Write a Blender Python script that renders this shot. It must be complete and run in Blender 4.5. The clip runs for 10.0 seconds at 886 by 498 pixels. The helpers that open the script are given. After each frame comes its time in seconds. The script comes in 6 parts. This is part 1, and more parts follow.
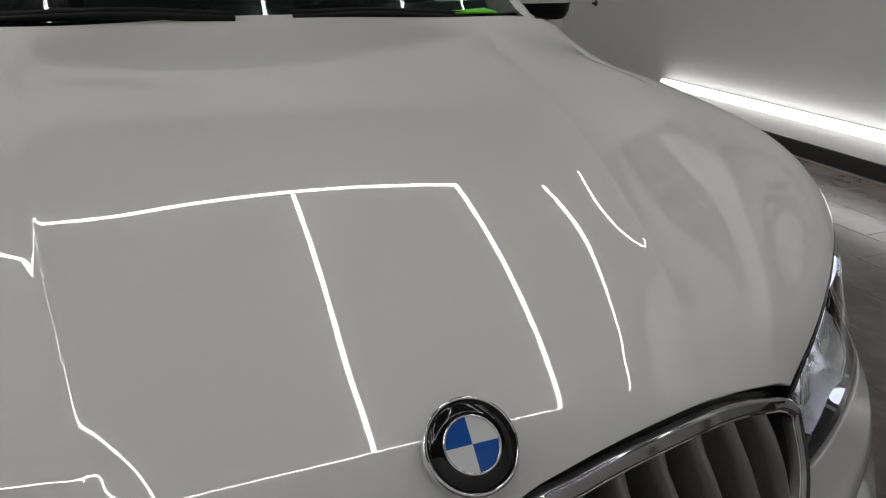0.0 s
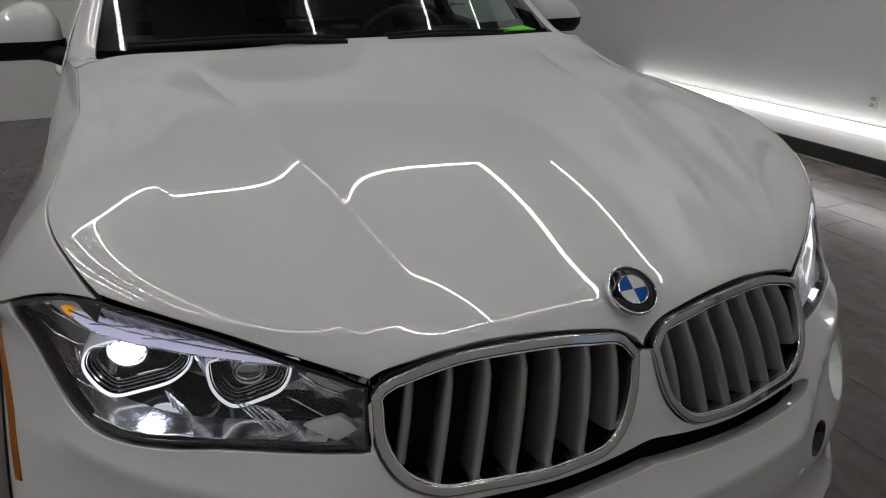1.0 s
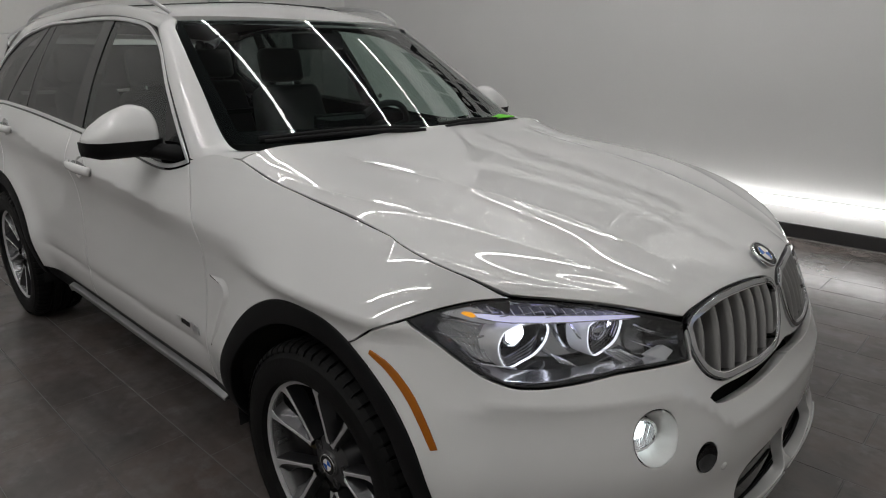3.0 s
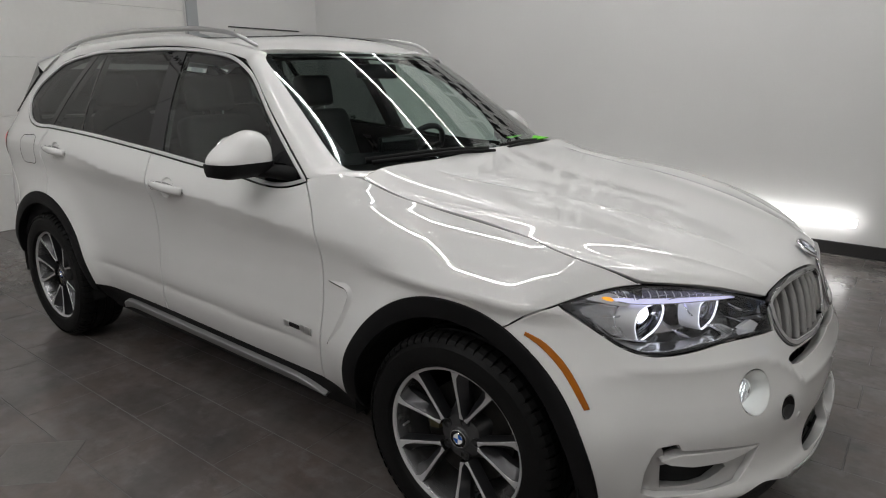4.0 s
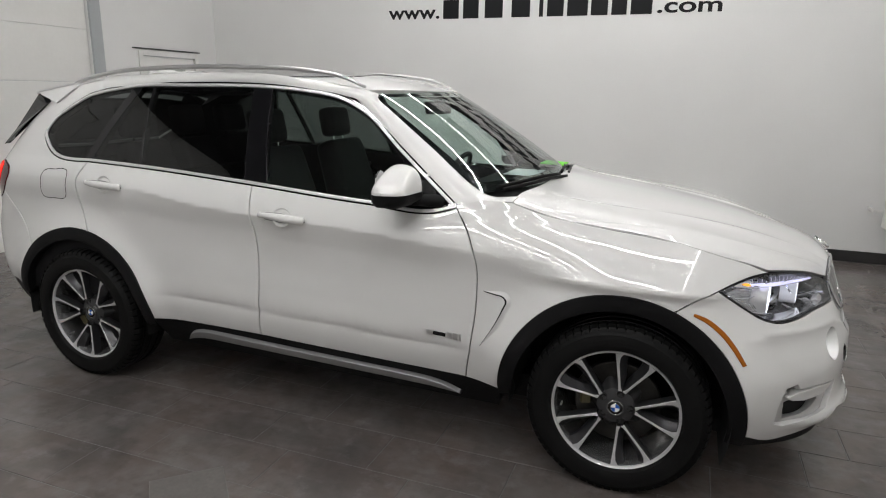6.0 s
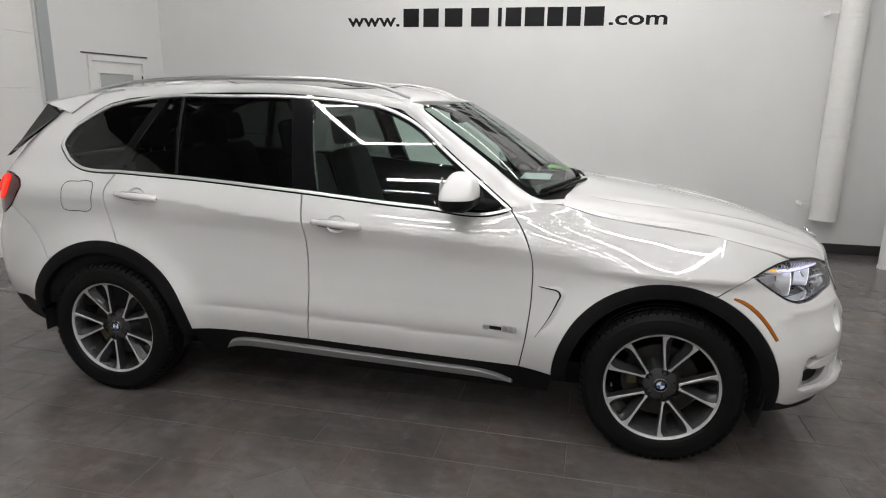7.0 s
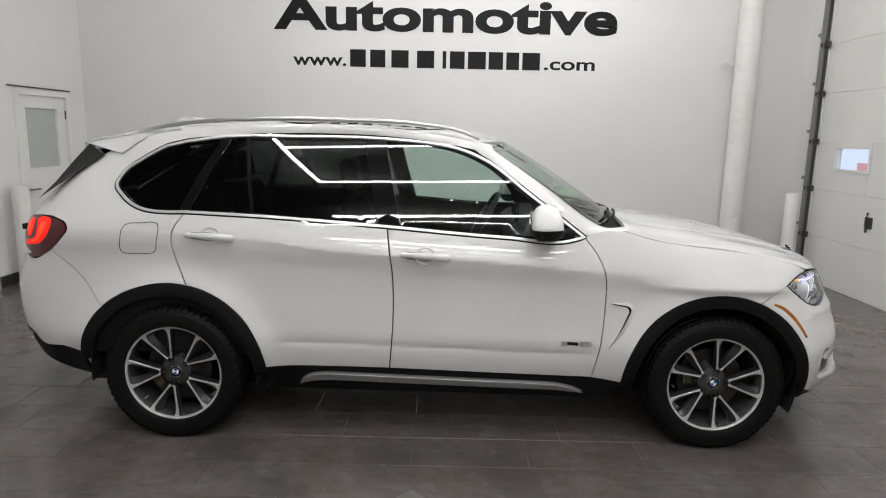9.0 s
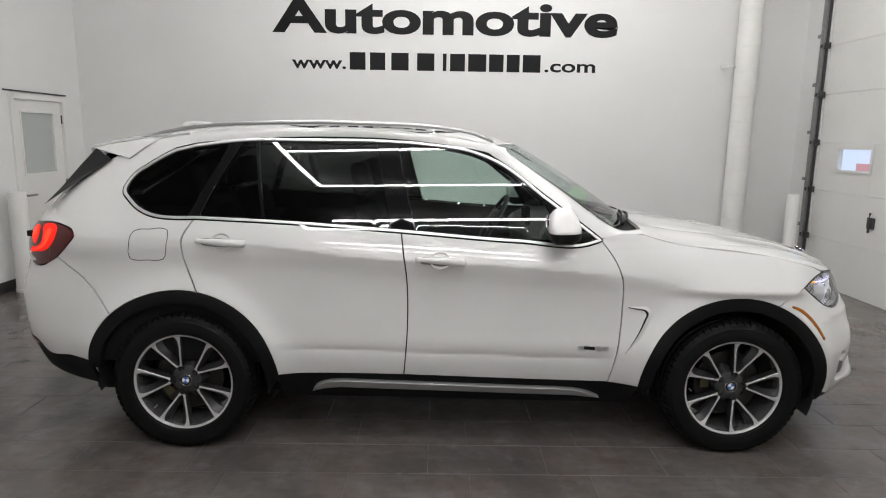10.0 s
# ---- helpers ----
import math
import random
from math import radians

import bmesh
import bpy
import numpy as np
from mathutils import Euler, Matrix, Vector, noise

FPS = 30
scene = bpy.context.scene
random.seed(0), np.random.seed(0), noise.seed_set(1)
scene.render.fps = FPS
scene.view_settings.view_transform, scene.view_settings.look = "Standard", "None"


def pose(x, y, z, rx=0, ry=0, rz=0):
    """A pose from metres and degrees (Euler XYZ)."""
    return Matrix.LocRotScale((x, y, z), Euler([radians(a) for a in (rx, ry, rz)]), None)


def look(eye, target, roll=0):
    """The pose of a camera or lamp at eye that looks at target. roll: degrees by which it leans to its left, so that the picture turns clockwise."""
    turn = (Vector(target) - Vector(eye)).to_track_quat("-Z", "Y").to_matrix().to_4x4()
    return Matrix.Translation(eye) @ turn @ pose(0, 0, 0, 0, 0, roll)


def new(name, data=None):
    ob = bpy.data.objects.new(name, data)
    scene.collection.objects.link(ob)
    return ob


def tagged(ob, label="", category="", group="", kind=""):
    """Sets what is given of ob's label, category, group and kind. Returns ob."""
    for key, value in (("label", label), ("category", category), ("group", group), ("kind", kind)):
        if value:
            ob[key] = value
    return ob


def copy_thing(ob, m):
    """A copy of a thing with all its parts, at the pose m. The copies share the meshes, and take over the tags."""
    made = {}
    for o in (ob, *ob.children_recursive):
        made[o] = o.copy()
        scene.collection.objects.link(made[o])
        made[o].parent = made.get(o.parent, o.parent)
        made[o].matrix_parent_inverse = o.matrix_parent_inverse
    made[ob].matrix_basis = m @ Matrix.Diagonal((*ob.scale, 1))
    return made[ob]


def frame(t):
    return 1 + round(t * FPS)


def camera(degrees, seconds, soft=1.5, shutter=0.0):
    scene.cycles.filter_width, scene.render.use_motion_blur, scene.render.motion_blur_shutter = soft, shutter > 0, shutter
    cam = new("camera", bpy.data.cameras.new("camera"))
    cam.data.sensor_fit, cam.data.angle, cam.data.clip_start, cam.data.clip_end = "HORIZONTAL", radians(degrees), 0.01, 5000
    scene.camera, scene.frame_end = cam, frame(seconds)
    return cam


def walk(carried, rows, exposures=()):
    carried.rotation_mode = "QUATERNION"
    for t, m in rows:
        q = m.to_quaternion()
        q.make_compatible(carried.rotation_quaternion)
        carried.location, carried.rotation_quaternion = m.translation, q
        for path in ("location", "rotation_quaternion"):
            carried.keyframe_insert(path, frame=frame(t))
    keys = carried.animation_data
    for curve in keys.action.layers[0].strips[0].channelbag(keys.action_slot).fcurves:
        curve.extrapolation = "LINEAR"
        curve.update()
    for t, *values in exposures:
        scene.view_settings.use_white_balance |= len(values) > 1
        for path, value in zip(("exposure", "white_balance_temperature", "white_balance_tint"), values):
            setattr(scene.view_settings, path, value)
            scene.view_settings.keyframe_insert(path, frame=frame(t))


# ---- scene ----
cam = camera(69.6, 10.0, soft=1.1)
PATH = [
    (0, (1.19, -0.165, 1.333), (-0.524, 0.467, 0.519), 0.3),
    (0.5, (1.347, -0.321, 1.383), (-0.368, 0.307, 0.569), -0.5),
    (1, (1.48, -0.601, 1.426), (-0.194, 0.126, 0.607), -0.4),
    (1.5, (1.48, -0.905, 1.426), (-0.092, 0.052, 0.644), -0.2),
    (2, (1.409, -1.158, 1.437), (-0.075, -0.018, 0.731), 0.1),
    (2.5, (1.367, -1.49, 1.472), (-0.022, -0.198, 0.836), 0.1),
    (4, (1.086, -2.416, 1.537), (-0.077, -0.878, 1.006), 0.3),
    (4.5, (0.924, -2.761, 1.58), (-0.119, -1.135, 1.064), 0.5),
    (5, (0.717, -3.002, 1.585), (-0.212, -1.303, 1.085), 0.7),
    (5.5, (0.456, -3.212, 1.61), (-0.359, -1.451, 1.123), 0.9),
    (7, (-0.397, -3.794, 1.66), (-0.824, -1.896, 1.195), 1.0),
    (7.5, (-0.689, -3.982, 1.681), (-1.0, -2.06, 1.222), 1.0),
    (8, (-0.973, -4.112, 1.688), (-1.175, -2.173, 1.239), 1.1),
    (8.5, (-1.24, -4.159, 1.693), (-1.322, -2.199, 1.304), 1.1),
    (9, (-1.481, -4.187, 1.677), (-1.485, -2.219, 1.32), 1.2),
    (9.5, (-1.587, -4.195, 1.685), (-1.572, -2.226, 1.334), 1.0),
    (10, (-1.601, -4.14, 1.675), (-1.58, -2.171, 1.327), 0.9),
]
EXPOSURES = [(0, -.02), (1, .0), (2.2, .20), (3.8, .72), (5.5, 1.08), (7, 1.27), (10, 1.29)]
walk(cam, [(t, look(eye, target, roll)) for t, eye, target, roll in PATH], EXPOSURES)

# ---- world and lights ----
ROOM_X0, ROOM_X1, ROOM_Y0, ROOM_Y1, ROOM_H = -6.08, 2.96, -6.9, 4.067, 4.68
world = bpy.data.worlds.new("world")
scene.world = world
world.use_nodes = True
world.node_tree.nodes["Background"].inputs[0].default_value = (.6, .7, .85, 1)
world.node_tree.nodes["Background"].inputs[1].default_value = 0.4
STRIP_POWER = 17.0
# ceiling light strips: (x0, y0, x1, y1); the unseen row at y = -6 is assumed
STRIPS = [(x, y, x1, y) for x, y, x1 in ((-2.85, -6.0, .7), (-2.8, -4.7, .7), (-2.84, -3.2, .75), (-3.16, -2.1, 1.15), (-3.13, .31, 1.27), (-3.13, 2.21, 1.27), (-3.13, 3.38, 1.15))]
STRIPS += [(-2.84, -3.2, -3.28, -1.75), (-3.28, -1.75, -3.13, 2.21), (1.27, -1.6, 1.27, 2.21), (.75, -3.2, 1.27, -1.6)]


# ---- materials ----
def material(name, colour, rough=.5, metal=0., coat=0., grain=0., scale=30., bump=0., stain=0., stain_scale=2., **extra):
    """A surface of one colour with fine grain, larger stains and relief."""
    m = bpy.data.materials.new(name)
    m.use_nodes = True
    nt = m.node_tree
    b = nt.nodes["Principled BSDF"]
    b.inputs["Base Color"].default_value = (*colour, 1)
    b.inputs["Roughness"].default_value = rough
    b.inputs["Metallic"].default_value = metal
    b.inputs["Coat Weight"].default_value = coat
    b.inputs["Coat Roughness"].default_value = .008
    for k, v in extra.items():
        b.inputs[k.replace("_", " ")].default_value = v
    if grain or bump or stain:
        co = nt.nodes.new("ShaderNodeTexCoord")
        n1 = nt.nodes.new("ShaderNodeTexNoise")
        n1.inputs["Scale"].default_value, n1.inputs["Detail"].default_value = scale, 6
        n2 = nt.nodes.new("ShaderNodeTexNoise")
        n2.inputs["Scale"].default_value, n2.inputs["Detail"].default_value = stain_scale, 4
        for n in (n1, n2):
            nt.links.new(co.outputs["Object"], n.inputs["Vector"])
        mix = nt.nodes.new("ShaderNodeMix")
        mix.data_type = "RGBA"
        mix.inputs["A"].default_value = (*[c * (1 - grain) for c in colour], 1)
        mix.inputs["B"].default_value = (*[min(1, c * (1 + grain)) for c in colour], 1)
        nt.links.new(n1.outputs["Fac"], mix.inputs["Factor"])
        mix2 = nt.nodes.new("ShaderNodeMix")
        mix2.data_type, mix2.blend_type = "RGBA", "MULTIPLY"
        mix2.inputs["Factor"].default_value = 1
        ramp = nt.nodes.new("ShaderNodeMapRange")
        ramp.inputs["From Min"].default_value, ramp.inputs["From Max"].default_value = .3, .7
        ramp.inputs["To Min"].default_value, ramp.inputs["To Max"].default_value = 1 - stain, 1
        nt.links.new(n2.outputs["Fac"], ramp.inputs["Value"])
        nt.links.new(mix.outputs["Result"], mix2.inputs["A"])
        nt.links.new(ramp.outputs["Result"], mix2.inputs["B"])
        nt.links.new(mix2.outputs["Result"], b.inputs["Base Color"])
        r2 = nt.nodes.new("ShaderNodeMapRange")
        r2.inputs["To Min"].default_value, r2.inputs["To Max"].default_value = rough * .85, min(1, rough * 1.15)
        nt.links.new(n2.outputs["Fac"], r2.inputs["Value"])
        nt.links.new(r2.outputs["Result"], b.inputs["Roughness"])
        if bump:
            bp = nt.nodes.new("ShaderNodeBump")
            bp.inputs["Strength"].default_value, bp.inputs["Distance"].default_value = bump, .004
            nt.links.new(n1.outputs["Fac"], bp.inputs["Height"])
            nt.links.new(bp.outputs["Normal"], b.inputs["Normal"])
    return m


def glow(name, colour, power):
    m = material(name, colour, .4)
    b = m.node_tree.nodes["Principled BSDF"]
    b.inputs["Emission Color"].default_value = (*colour, 1)
    b.inputs["Emission Strength"].default_value = power
    b.inputs["Specular IOR Level"].default_value = .12
    return m


def glass(name, colour, through_share, rough=0., face=.06):
    """Thin sheet of tinted glass: it lets light straight through and mirrors at its face."""
    m = bpy.data.materials.new(name)
    m.use_nodes = True
    nt = m.node_tree
    nt.nodes.clear()
    out = nt.nodes.new("ShaderNodeOutputMaterial")
    tr = nt.nodes.new("ShaderNodeBsdfTransparent")
    tr.inputs[0].default_value = (*[c * through_share for c in colour], 1)
    gl = nt.nodes.new("ShaderNodeBsdfGlossy")
    gl.inputs["Roughness"].default_value = rough
    lw = nt.nodes.new("ShaderNodeLayerWeight")
    lw.inputs["Blend"].default_value = .5
    pw = nt.nodes.new("ShaderNodeMath")
    pw.operation = "POWER"
    pw.inputs[1].default_value = 5
    fr = nt.nodes.new("ShaderNodeMath")
    fr.operation = "MULTIPLY_ADD"
    fr.inputs[1].default_value, fr.inputs[2].default_value = 1 - face, face
    nt.links.new(lw.outputs["Facing"], pw.inputs[0])
    nt.links.new(pw.outputs[0], fr.inputs[0])
    mx = nt.nodes.new("ShaderNodeMixShader")
    nt.links.new(fr.outputs[0], mx.inputs[0])
    nt.links.new(tr.outputs[0], mx.inputs[1])
    nt.links.new(gl.outputs[0], mx.inputs[2])
    nt.links.new(mx.outputs[0], out.inputs[0])
    return m


PAINT = material("white_car_paint", (.73, .727, .718), .5, 0, 1.0, grain=.015, scale=900, IOR=1.55, Coat_IOR=1.75)
CLADDING = material("black_plastic_cladding", (.0065, .0065, .007), .55, IOR=1.35, Specular_IOR_Level=.28, grain=.25, scale=700, bump=.12)
GLOSS_BLACK = material("gloss_black", (.006, .006, .007), .025)
DARK = material("dark_cavity", (.006, .006, .006), .9, grain=.2, scale=40)
# flat grey for the shade painted round the door handles
HANDLE_SHADE = material("handle_shade_grey", (.22, .22, .22), .6, grain=.1, scale=80)
CHROME = material("chrome", (.82, .82, .83), .06, 1.0)
TRIM_METAL = material("bright_window_trim", (.78, .78, .78), .34, .65)
DARK_CHROME = material("smoked_chrome", (.46, .46, .47), .09, 1.0)
PALE_PLASTIC = material("pale_satin_plastic", (.46, .455, .45), .38, .25, grain=.05, scale=300)
# white colour stands in for lamplight on silver parts inside the headlight
LAMPLIT_WHITE = material("lamplit_white", (.80, .80, .80), .3, grain=.04, scale=200)
SATIN = material("satin_silver", (.60, .60, .60), .30, .9, grain=.06, scale=300)
SLAT = material("titanium_slat", (.30, .295, .288), .36, .45, grain=.06, scale=300)
SILL_SILVER = material("matt_silver_sill", (.33, .33, .33), .42, .55, grain=.08, scale=250)
BARREL = material("shaded_rim_barrel", (.27, .27, .275), .26, .75, grain=.2, scale=120)
WHEEL_FACE = material("machined_wheel_face", (.66, .66, .67), .38, .6, grain=.08, scale=400)
HUB_DARK = material("dark_hub_paint", (.045, .045, .047), .36, .3, coat=.15, grain=.1, scale=200)
WHEEL_DARK = material("dark_grey_wheel_paint", (.042, .042, .045), .30, .4, coat=.4, grain=.1, scale=200)
RUBBER = material("tyre_rubber", (.0065, .0065, .0066), .55, IOR=1.36, Specular_IOR_Level=.28, grain=.3, scale=120, bump=.25, stain=.25, stain_scale=9)
SUNROOF = material("dark_roof_glass", (.01, .011, .012), .03, coat=1, IOR=1.6)
DISC = material("brake_disc_steel", (.045, .043, .04), .45, .7, grain=.2, scale=150, stain=.4, stain_scale=15)
CALIPER = material("dull_gold_caliper", (.075, .062, .028), .5, .2, grain=.3, scale=90)
WINDOW = glass("clear_window_glass", (.83, .96, .90), .86, face=.09)
TINTED = glass("dark_tinted_glass", (.85, .95, .92), .17, face=.062)
SCREEN = glass("windscreen_glass", (.85, .97, .93), .84)
LENS = glass("headlight_lens", (.97, .98, 1.0), .93)
RED_LENS = material("red_lamp_lens", (.085, .002, .004), .07)
RED_GLOW = glow("red_lamp_glow", (1, .020, .010), .20)
RED_CORE = glow("red_lamp_core", (1, .055, .020), .42)
AMBER = material("amber_reflector", (.36, .105, .002), .3, coat=.15, grain=.15, scale=260, IOR=1.3)
AMBER_GLOW = glow("amber_lamp_glow", (1, .42, .03), .50)
DRL = glow("daytime_light_bar", (.70, .69, .94), .42)
XENON = glow("headlamp_beam_glow", (.84, .89, 1.0), 11.0)
RING = glow("pale_lamp_ring", (.88, .90, .96), .7)
FACETS = material("faceted_reflector", (.74, .74, .75), .16, .9, grain=.5, scale=190, bump=1.4)
SHELF = material("rippled_chrome_reflector", (.84, .84, .86), .16, 1.0, grain=.12, scale=22, bump=.45)
FOG_GLOW = glow("fog_lamp_glow", (.84, .93, .90), 3.0)
BLUE = material("enamel_blue", (.015, .10, .42), .2, coat=.8)
WHITE_ENAMEL = material("enamel_white", (.78, .79, .80), .2, coat=.8)
LEATHER = material("black_leather", (.032, .032, .034), .6, grain=.2, scale=220, bump=.25, IOR=1.3)
DASH = material("black_dash_plastic", (.008, .008, .009), .65, grain=.2, scale=400, bump=.1, IOR=1.3)
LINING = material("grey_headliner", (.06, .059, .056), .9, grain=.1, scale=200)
GREEN_CARD = material("bright_green_card", (.16, .75, .03), .6, grain=.06, scale=60)
PAPER = material("white_paper", (.66, .70, .70), .7, grain=.05, scale=80)
WALL = material("white_wall_paint", (.75, .748, .738), .5, grain=.02, scale=60, bump=.03, stain=.05, stain_scale=.6)
DOOR_PAINT = material("white_door_paint", (.76, .755, .73), .38, grain=.03, scale=25, bump=.05, stain=.04)
GREY_TRIM = material("grey_steel_trim", (.42, .44, .45), .4, .4, grain=.06, scale=60)
CEILING = material("dark_ceiling", (.11, .11, .11), .9, grain=.05, scale=30, stain=.1)
BASE = material("black_rubber_base", (.022, .021, .021), .45, grain=.2, scale=80)
PVC = material("white_pipe_paint", (.78, .775, .75), .3, grain=.04, scale=40, bump=.12, stain=.05)
RAIL_STEEL = material("galvanised_rail", (.30, .30, .30), .4, .85, grain=.3, scale=40)
HINGE = material("dark_hinge_steel", (.07, .07, .07), .5, .6, grain=.3, scale=60)
FROSTED = material("frosted_grey_glass", (.44, .47, .45), .22, coat=.3)
DAYLIGHT = glow("daylight_outside", (.62, .68, .80), .30)
RED_OUTSIDE = glow("red_van_outside", (.60, .30, .29), .22)
SIGN = material("black_sign_vinyl", (.006, .006, .007), .55, grain=.1, scale=50, IOR=1.3)
TUBE = glow("white_light_tube", (1.0, .99, .98), STRIP_POWER)
TUBE.cycles.emission_sampling = "FRONT"
WALL_TUBE = glow("wall_light_tube", (1.0, .99, .98), 3.4)
PLATE = material("worn_grey_plate", (.150, .138, .130), .34, .0, grain=.25, scale=60, bump=.15, stain=.3, stain_scale=8)
GROUT = material("worn_grey_grout", (.102, .096, .092), .6, grain=.25, scale=3)


def tile_material():
    """Dark slate-look tiles: cloudy grey, rusty warm patches, pale scuffs, uneven gloss."""
    m = material("dark_slate_tile", (0.123, 0.114, 0.109), .30, grain=.06, scale=2.5, stain=.12, stain_scale=1.2)
    nt = m.node_tree
    b = nt.nodes["Principled BSDF"]
    src = b.inputs["Base Color"].links[0].from_socket
    geo = nt.nodes.new("ShaderNodeNewGeometry")

    def noise(scale, detail, lo, hi, t0, t1, rough=.6, stretch=None, turn=0.):
        n = nt.nodes.new("ShaderNodeTexNoise")
        n.inputs["Scale"].default_value, n.inputs["Detail"].default_value, n.inputs["Roughness"].default_value = scale, detail, rough
        if stretch:
            mp = nt.nodes.new("ShaderNodeMapping")
            mp.inputs["Scale"].default_value = stretch
            mp.inputs["Rotation"].default_value = (0, 0, radians(turn))
            nt.links.new(geo.outputs["Position"], mp.inputs["Vector"])
            nt.links.new(mp.outputs["Vector"], n.inputs["Vector"])
        else:
            nt.links.new(geo.outputs["Position"], n.inputs["Vector"])
        r = nt.nodes.new("ShaderNodeMapRange")
        for k, v in (("From Min", lo), ("From Max", hi), ("To Min", t0), ("To Max", t1)):
            r.inputs[k].default_value = v
        nt.links.new(n.outputs["Fac"], r.inputs["Value"])
        return r.outputs["Result"]

    def mix(kind, fac, a, colour):
        x = nt.nodes.new("ShaderNodeMix")
        x.data_type, x.blend_type = "RGBA", kind
        if isinstance(fac, float):
            x.inputs["Factor"].default_value = fac
        else:
            nt.links.new(fac, x.inputs["Factor"])
        nt.links.new(a, x.inputs["A"])
        if isinstance(colour, tuple):
            x.inputs["B"].default_value = (*colour, 1)
        else:
            nt.links.new(colour, x.inputs["B"])
        return x.outputs["Result"]
    info = nt.nodes.new("ShaderNodeObjectInfo")
    add = nt.nodes.new("ShaderNodeMath")
    add.operation = "ADD"
    nt.links.new(info.outputs["Random"], add.inputs[0])
    nt.links.new(geo.outputs["Random Per Island"], add.inputs[1])
    one = nt.nodes.new("ShaderNodeMath")
    one.operation = "FRACT"
    nt.links.new(add.outputs[0], one.inputs[0])
    ramp = nt.nodes.new("ShaderNodeValToRGB")
    for k, c in ((0, (0.109, 0.090, 0.084)), (.35, (0.124, 0.118, 0.114)), (.7, (0.086, 0.090, 0.090)), (1, (0.139, 0.123, 0.116))):
        e = ramp.color_ramp.elements[0] if k == 0 else ramp.color_ramp.elements[1] if k == 1 else ramp.color_ramp.elements.new(k)
        e.position, e.color = k, (*c, 1)
    nt.links.new(one.outputs[0], ramp.inputs["Fac"])
    col = mix("MIX", .6, src, ramp.outputs["Color"])
    col = mix("MIX", noise(1.0, 2, .38, .70, 0, .78, .4), col, (0.126, 0.093, 0.080))
    col = mix("MIX", noise(4.5, 4, .42, .75, 0, .62, .6), col, (0.200, 0.186, 0.179))
    col = mix("MIX", noise(2.3, 3, .46, .72, 0, .70, .5), col, (0.059, 0.056, 0.055))
    col = mix("MIX", noise(11., 5, .50, .78, 0, .55, .65), col, (0.063, 0.058, 0.057))
    col = mix("MIX", noise(7., 5, .56, .80, 0, .55, .65), col, (0.218, 0.206, 0.201))
    for turn in (35, 80, 130):
        col = mix("MIX", noise(1.0, 2, .62, .76, 0, .14, .5, (1.4, 9, 1), turn), col, (0.251, 0.237, 0.227))
    nt.links.new(col, b.inputs["Base Color"])
    for l in list(b.inputs["Roughness"].links):
        nt.links.remove(l)
    b.inputs["Roughness"].default_value = .21
    return m


TILE = tile_material()


# ---- mesh helpers ----
def link(name, me, mat, parent=None, label=""):
    for m in (mat if isinstance(mat, (list, tuple)) else [mat]):
        me.materials.append(m)
    ob = new(name, me)
    if parent is not None:
        ob.parent = parent
    if label:
        ob["label"] = label
    return ob


def part(name, bm, mat, parent=None, label="", smooth=False):
    """Links a bmesh as one mesh object under a thing or a part."""
    me = bpy.data.meshes.new(name)
    bm.to_mesh(me)
    bm.free()
    if smooth:
        me.polygons.foreach_set("use_smooth", [True] * len(me.polygons))
        if smooth is not True:
            me.set_sharp_from_angle(angle=radians(smooth))
    return link(name, me, mat, parent, label)


def part_pair(name, bm, mat, parent, label="", smooth=False):
    """The same part on the right flank and, mirrored, on the left."""
    other = bm.copy()
    for v in other.verts:
        v.co.y = -v.co.y
    bmesh.ops.reverse_faces(other, faces=other.faces[:])
    pr = parent if isinstance(parent, (list, tuple)) else (parent, parent)
    return part(name, bm, mat, pr[0], label, smooth), part(name, other, mat, pr[1], label, smooth)


def empty(name, parent=None):
    ob = new(name)
    if parent is not None:
        ob.parent = parent
    return ob


def add_box(bm, lo, hi, bevel=0., seg=2):
    lo, hi = Vector(lo), Vector(hi)
    r = bmesh.ops.create_cube(bm, size=1, matrix=Matrix.Translation((lo + hi) / 2) @ Matrix.Diagonal((*(hi - lo), 1)))
    if bevel:
        es = list({e for v in r["verts"] for e in v.link_edges})
        bmesh.ops.bevel(bm, geom=es, offset=bevel, segments=seg, affect="EDGES", profile=.6)
    return bm


def box(lo, hi, bevel=0., seg=2):
    return add_box(bmesh.new(), lo, hi, bevel, seg)


def add_lathe(bm, profile, n, m=Matrix(), closed=False):
    """Turns (radius, height) points round the z axis of m."""
    rings = []
    for r, h in profile:
        rings.append([bm.verts.new(m @ Vector((r * math.cos(6.2831853 * i / n), r * math.sin(6.2831853 * i / n), h))) for i in range(n)])
    pairs = list(zip(rings, rings[1:])) + ([(rings[-1], rings[0])] if closed else [])
    for a, b in pairs:
        for i in range(n):
            bm.faces.new((a[i], a[(i + 1) % n], b[(i + 1) % n], b[i]))
    return bm


